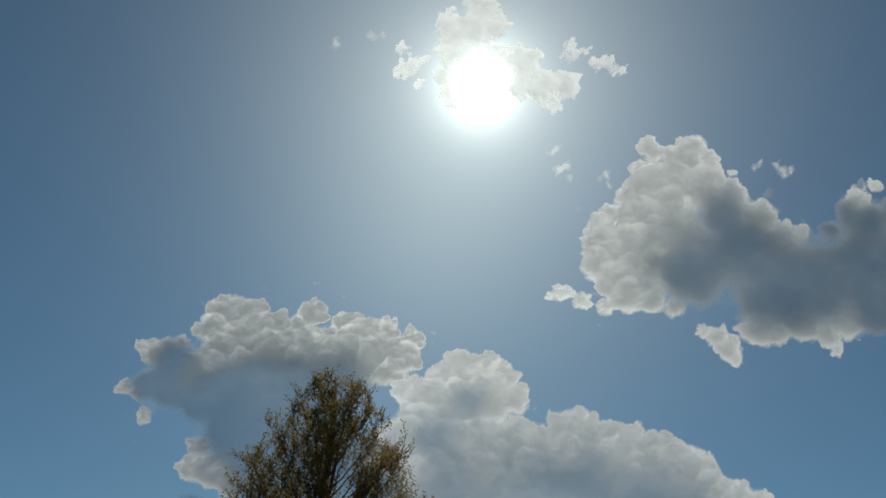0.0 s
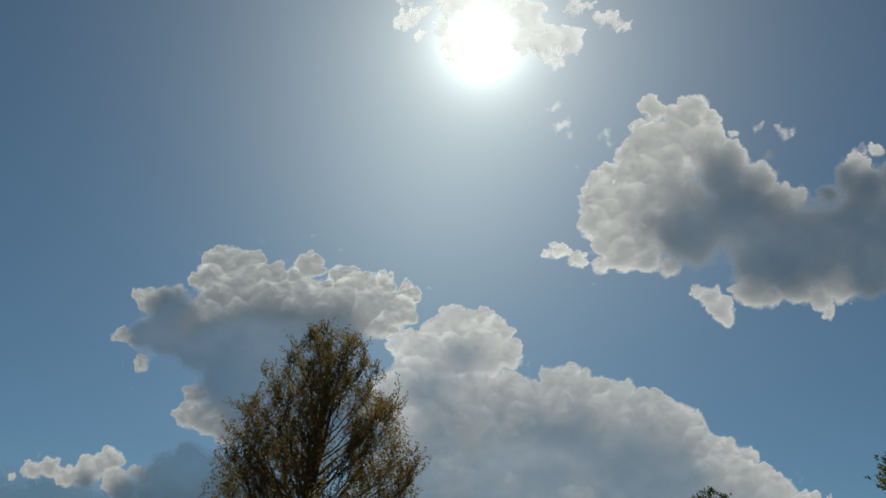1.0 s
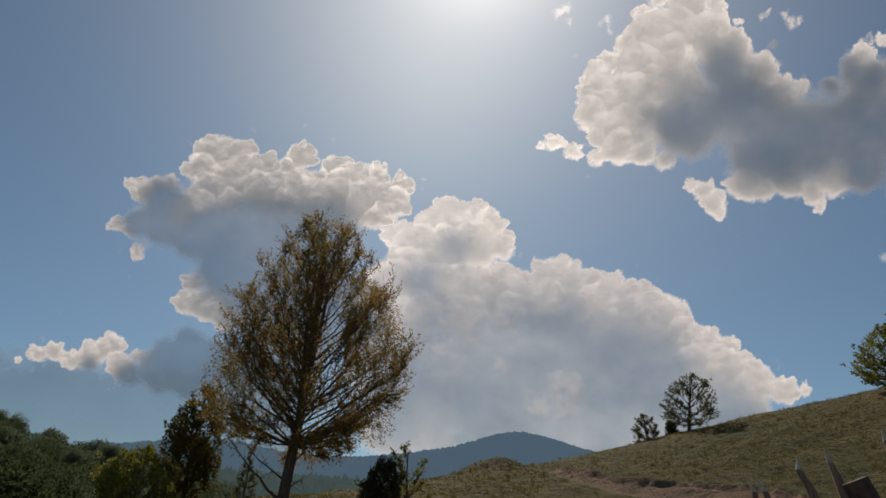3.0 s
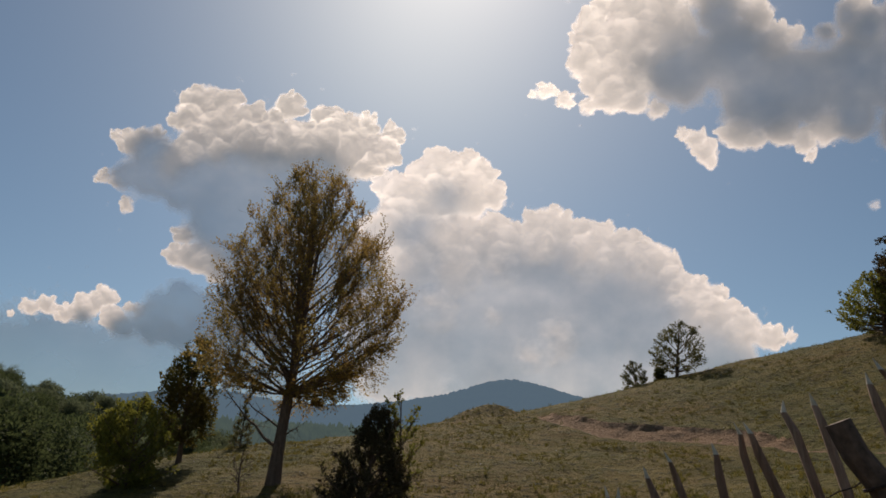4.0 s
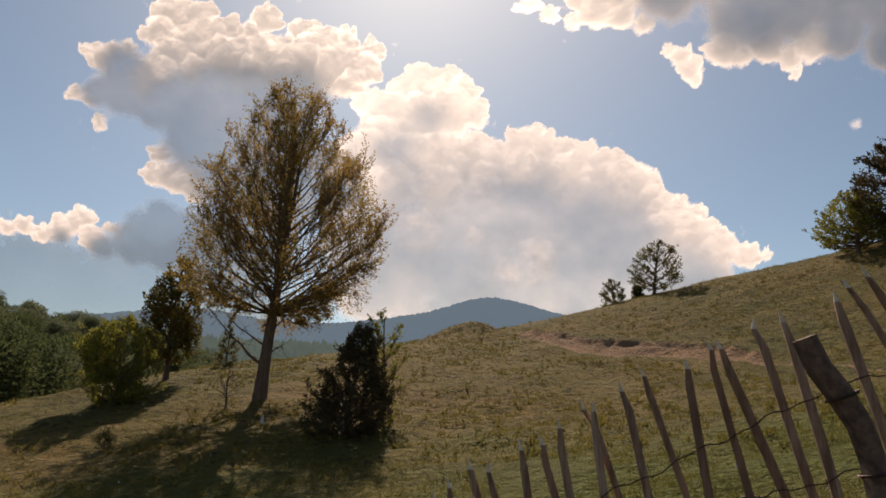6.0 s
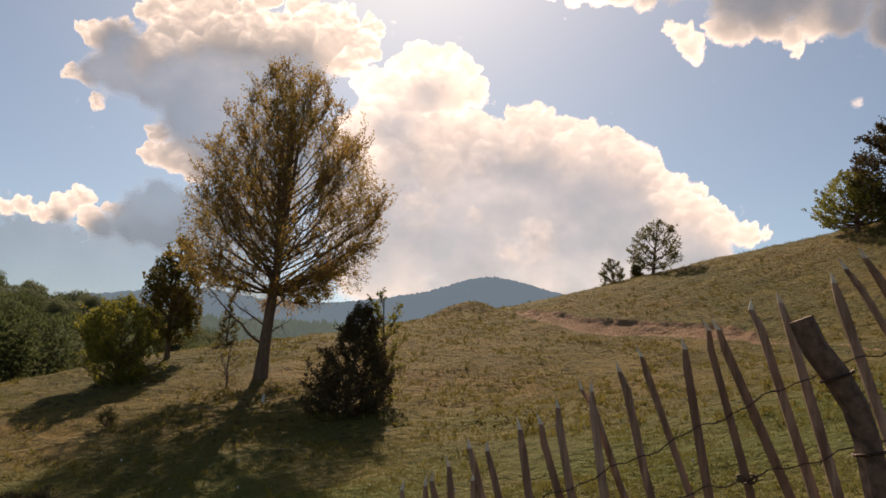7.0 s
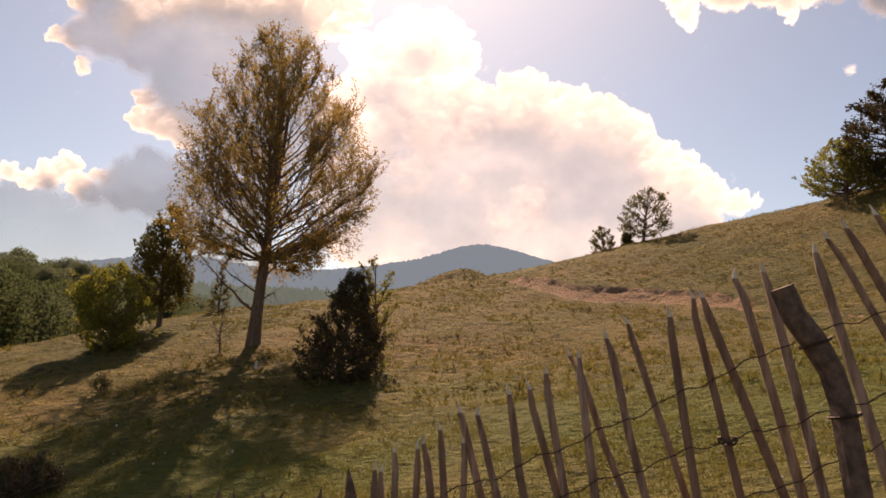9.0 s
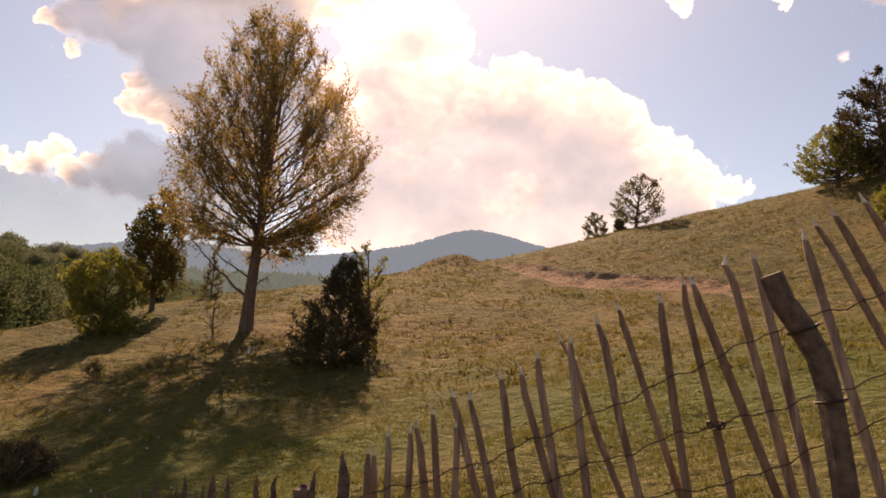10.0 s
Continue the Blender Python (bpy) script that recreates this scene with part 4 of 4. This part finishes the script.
def build_fence():
    rng = np.random.default_rng(12)
    th = base("stake_fence", 0, 0, 0, "old leaning fence of split weathered stakes bound with barbed wire", "fence")
    for x, top, lean in STAKES:
        stake(rng, x, top, lean, rng.uniform(0.042, 0.052) + 0.004 * max(x, 0), th)
    for i, (x, top) in enumerate(SHORT_STAKES):
        stake(rng, x, top, rng.uniform(-0.03, 0.04), 0.072 if i == 0 else rng.uniform(0.042, 0.062), th, tip=0.10, wood=OLD_POST)
    x = -2.4
    while x > -5.5:
        stake(rng, x, 0.78 + 0.12 * (x + 2.2) + rng.uniform(-0.06, 0.04), rng.uniform(-0.05, 0.05), rng.uniform(0.04, 0.06), th, wood=OLD_POST)
        x -= rng.uniform(0.09, 0.19)
    x = 2.45
    while x < 4.5:
        stake(rng, x, 2.55 + 0.3 * (x - 2.3) + rng.uniform(-0.08, 0.08), rng.uniform(0.2, 0.5), rng.uniform(0.038, 0.052), th)
        x += rng.uniform(0.1, 0.2)
    stake(rng, -0.79, 0.88, 0.0, 0.10, th, tip=0.02, wood=OLD_POST)
    # the broad kinked post
    path = [(1.875, 0.1), (1.85, 1.05), (1.82, 1.34), (1.803, 1.50), (1.767, 1.648), (1.692, 1.79), (1.615, 1.90), (1.563, 2.035)]
    wide = [0.105, 0.10, 0.098, 0.096, 0.098, 0.106, 0.100, 0.095]
    bm = bmesh.new()
    rows = []
    for q, ((px, pz), w) in enumerate(zip(path, wide)):
        a, b = path[max(0, q - 1)], path[min(len(path) - 1, q + 1)]
        t = Vector((b[0] - a[0], 0, b[1] - a[1])).normalized()
        s = Vector((t.z, 0, -t.x))
        c = Vector((px, 3.35, pz))
        rows.append([bm.verts.new(c + s * (w / 2) * u + Vector((0, 0.045 * e, 0))) for u, e in ((-1, -0.8), (-0.3, -1.1), (0.5, -1), (1, -0.5), (1, 0.6), (-0.2, 1), (-1, 0.7))])
    for r0, r1 in zip(rows, rows[1:]):
        for j in range(7):
            bm.faces.new((r0[j], r0[(j + 1) % 7], r1[(j + 1) % 7], r1[j]))
    bm.faces.new(rows[-1])
    part("post", bm, OLD_POST, th, "broad dark kinked post")
    # wires, sagging between the stakes, with barbs
    for z_at in (((-5, -0.2), (-0.16, 0.9), (0.24, 1.04), (0.64, 1.23), (0.98, 1.39), (1.23, 1.52), (1.49, 1.65), (1.82, 1.82), (2.05, 1.9), (2.32, 1.99), (4.5, 2.9)),
                 ((-5, -0.6), (0.32, 0.85), (0.64, 0.98), (1.18, 1.19), (1.28, 1.24), (1.48, 1.29), (1.95, 1.45), (2.29, 1.58), (4.5, 2.5)),
                 ((-5, -1.0), (0.6, 0.70), (1.24, 0.93), (1.57, 1.01), (1.9, 1.17), (2.25, 1.35), (4.5, 2.1))):
        xs = np.linspace(-5, 4.5, 240)
        zs = np.interp(xs, [p[0] for p in z_at], [p[1] for p in z_at]) + 0.012 * np.sin(xs * 17) + 0.008 * np.sin(xs * 41)
        v, f = [], []
        tube(np.stack([xs, [fence_y(q) - 0.034 for q in xs], zs], -1), np.full(240, 0.0035), 4, v, f)
        for q in range(6, 240, 5):
            c = np.array([xs[q], fence_y(xs[q]) - 0.034, zs[q]])
            for _ in range(2):
                w = rng.normal(0, 1, 3) * np.array([0.4, 0.6, 1])
                w *= 0.018 / np.linalg.norm(w)
                tube(np.stack([c - w, c, c + w]), [0.0012, 0.0025, 0.0012], 3, v, f)
        mesh_of("wire", v, f, WIRE, parent=th)
    # the twisted knot of wire on one stake
    v, f = [], []
    a = np.linspace(0, 14, 60)
    tube(np.stack([1.465 + 0.045 * np.cos(a), fence_y(1.465) + 0.05 * np.sin(a) - 0.01, 1.285 + 0.02 * np.sin(a * 2.3)], -1), np.full(60, 0.005), 4, v, f)
    mesh_of("wire_knot", v, f, WIRE, parent=th)
    # wire wound round the broad post
    for cx, cz, tilt in ((1.70, 1.77, -0.35), (1.808, 1.44, -0.15)):
        v, f = [], []
        a = np.linspace(0, 12.6, 50)
        tube(np.stack([cx + 0.072 * np.cos(a), 3.35 + 0.062 * np.sin(a), cz - tilt * 0.07 * np.cos(a) + 0.001 * a], -1), np.full(50, 0.004), 4, v, f)
        mesh_of("wire_binding", v, f, WIRE, parent=th)


build_fence()


# ---- grass ----
def build_grass():
    rng = np.random.default_rng(21)
    n = 95000
    az = rng.uniform(-44, 44, n)
    d = 5.5 + 50 * rng.uniform(0, 1, n) ** 1.6
    x, y = np.sin(np.radians(az)) * d, np.cos(np.radians(az)) * d
    clump = fbm(x * 0.8, y * 0.8, 5, 4)
    td, _ = track_side(x, y)
    keep = (clump > rng.uniform(0.40, 0.66, n)) & (td > 1.1)
    x, y, clump = x[keep], y[keep], clump[keep]
    z = ground(x, y)
    m = len(x)
    spots, ways = [], []
    for _ in range(4):
        spots.append(np.stack([x + rng.normal(0, 0.04, m), y + rng.normal(0, 0.04, m), z - 0.02], -1))
        ways.append(np.stack([rng.normal(0, 0.35, m), rng.normal(0, 0.35, m), np.ones(m)], -1))
    ob = leaf_mesh("grass", np.concatenate(spots), np.concatenate(ways), 0.062, rng, GRASS, None, 0.10)
    tagged(ob, "short dry olive and straw grass tufts on the slope", "grass", kind="stuff")


build_grass()


def build_tussocks():
    """Coarser clumps that the cattle leave standing, on the upper slope above all."""
    rng = np.random.default_rng(29)
    n = 16000
    az = rng.uniform(-42, 42, n)
    d = 13 + 44 * rng.uniform(0, 1, n) ** 0.8
    x, y = np.sin(np.radians(az)) * d, np.cos(np.radians(az)) * d
    td, _ = track_side(x, y)
    keep = (fbm(x * 0.45, y * 0.45, 77, 4) > rng.uniform(0.36, 0.62, n)) & (td > 1.3)
    x, y = x[keep], y[keep]
    m = len(x)
    size = rng.uniform(0.5, 1.3, m)
    spots, ways = [], []
    for _ in range(7):
        spots.append(np.stack([x + rng.normal(0, 0.055, m) * size, y + rng.normal(0, 0.055, m) * size, ground(x, y) - 0.03], -1))
        ways.append(np.stack([rng.normal(0, 0.6, m), rng.normal(0, 0.6, m), np.ones(m)], -1))
    ob = leaf_mesh("tussocks", np.concatenate(spots), np.concatenate(ways), 0.135, rng, TUSSOCK, None, 0.14)
    tagged(ob, "coarse tussocks of yellowing grass on the slope", "grass", kind="stuff")


build_tussocks()


def build_stones():
    """Pale pebbles and dung-white flecks strewn over the pasture."""
    rng = np.random.default_rng(33)
    v, f = [], []
    for _ in range(420):
        x, y = at(rng.uniform(-40, 40), 7 + 38 * rng.uniform(0, 1) ** 1.4)
        v.append((x, y, 0.0))
    p = np.array(v)
    p[:, 2] = ground(p[:, 0], p[:, 1])
    v = []
    for x, y, z in p:
        r = rng.uniform(0.007, 0.018)
        o = len(v)
        ring = [(math.cos(a) * r * rng.uniform(0.7, 1.2), math.sin(a) * r * rng.uniform(0.7, 1.2)) for a in np.arange(5) * 1.2566]
        v += [(x + a, y + b, z - 0.02) for a, b in ring] + [(x + a * 0.7, y + b * 0.7, z + 0.6 * r + 0.008) for a, b in ring] + [(x, y, z + 0.9 * r + 0.008)]
        for j in range(5):
            k = (j + 1) % 5
            f += [(o + j, o + k, o + 5 + k, o + 5 + j), (o + 5 + j, o + 5 + k, o + 10)]
    tagged(mesh_of("pebbles", v, f, STONE), "pale pebbles strewn over the dry pasture", "pebbles", kind="stuff")


build_stones()


def upright_stone(x, y, wide, tall, label):
    """A small pale upright stone, chipped and leaning a little."""
    rng = np.random.default_rng(int(abs(x) * 100))
    bm = bmesh.new()
    rings = []
    for k, r in ((0.0, 1.0), (0.35, 1.08), (0.75, 0.85), (1.0, 0.45)):
        rings.append([bm.verts.new((wide * r * math.cos(a) * rng.uniform(0.85, 1.15) + 0.12 * tall * k, wide * 0.7 * r * math.sin(a) * rng.uniform(0.85, 1.15), tall * k)) for a in np.arange(7) * 0.8976])
    for lower, upper in zip(rings, rings[1:]):
        for j in range(7):
            bm.faces.new((lower[j], lower[(j + 1) % 7], upper[(j + 1) % 7], upper[j]))
    bm.faces.new(rings[-1])
    ob = part("stone", bm, STONE, None)
    ob.location = (x, y, ground_at(x, y) - 0.05)
    return tagged(ob, label, "stone")


upright_stone(*at(-15.3, 19.6), 0.045, 0.27, "small pale upright stone in front of the beech")
upright_stone(*at(-28.9, 10.3), 0.028, 0.15, "small pale stone beside the dark bramble")


def build_weeds():
    """Dry stalks that stand up on the brow and round the track."""
    rng = np.random.default_rng(44)
    n = 420
    az = rng.uniform(-34, 36, n)
    d = np.where(rng.uniform(0, 1, n) < 0.6, rng.uniform(40, 56, n), rng.uniform(10, 40, n))
    x, y = np.sin(np.radians(az)) * d, np.cos(np.radians(az)) * d
    pts = np.stack([x, y, ground(x, y) - 0.02], -1)
    spots = np.repeat(pts, 7, 0) + rng.normal(0, 0.05, (n * 7, 3)) * np.array([1, 1, 0])
    ways = np.stack([rng.normal(0, 0.3, n * 7), rng.normal(0, 0.3, n * 7), np.ones(n * 7)], -1)
    ob = leaf_mesh("weeds", spots, ways, 0.20, rng, GRASS, None, 0.07)
    tagged(ob, "dry weeds standing in the pasture", "weeds", kind="stuff")


build_weeds()
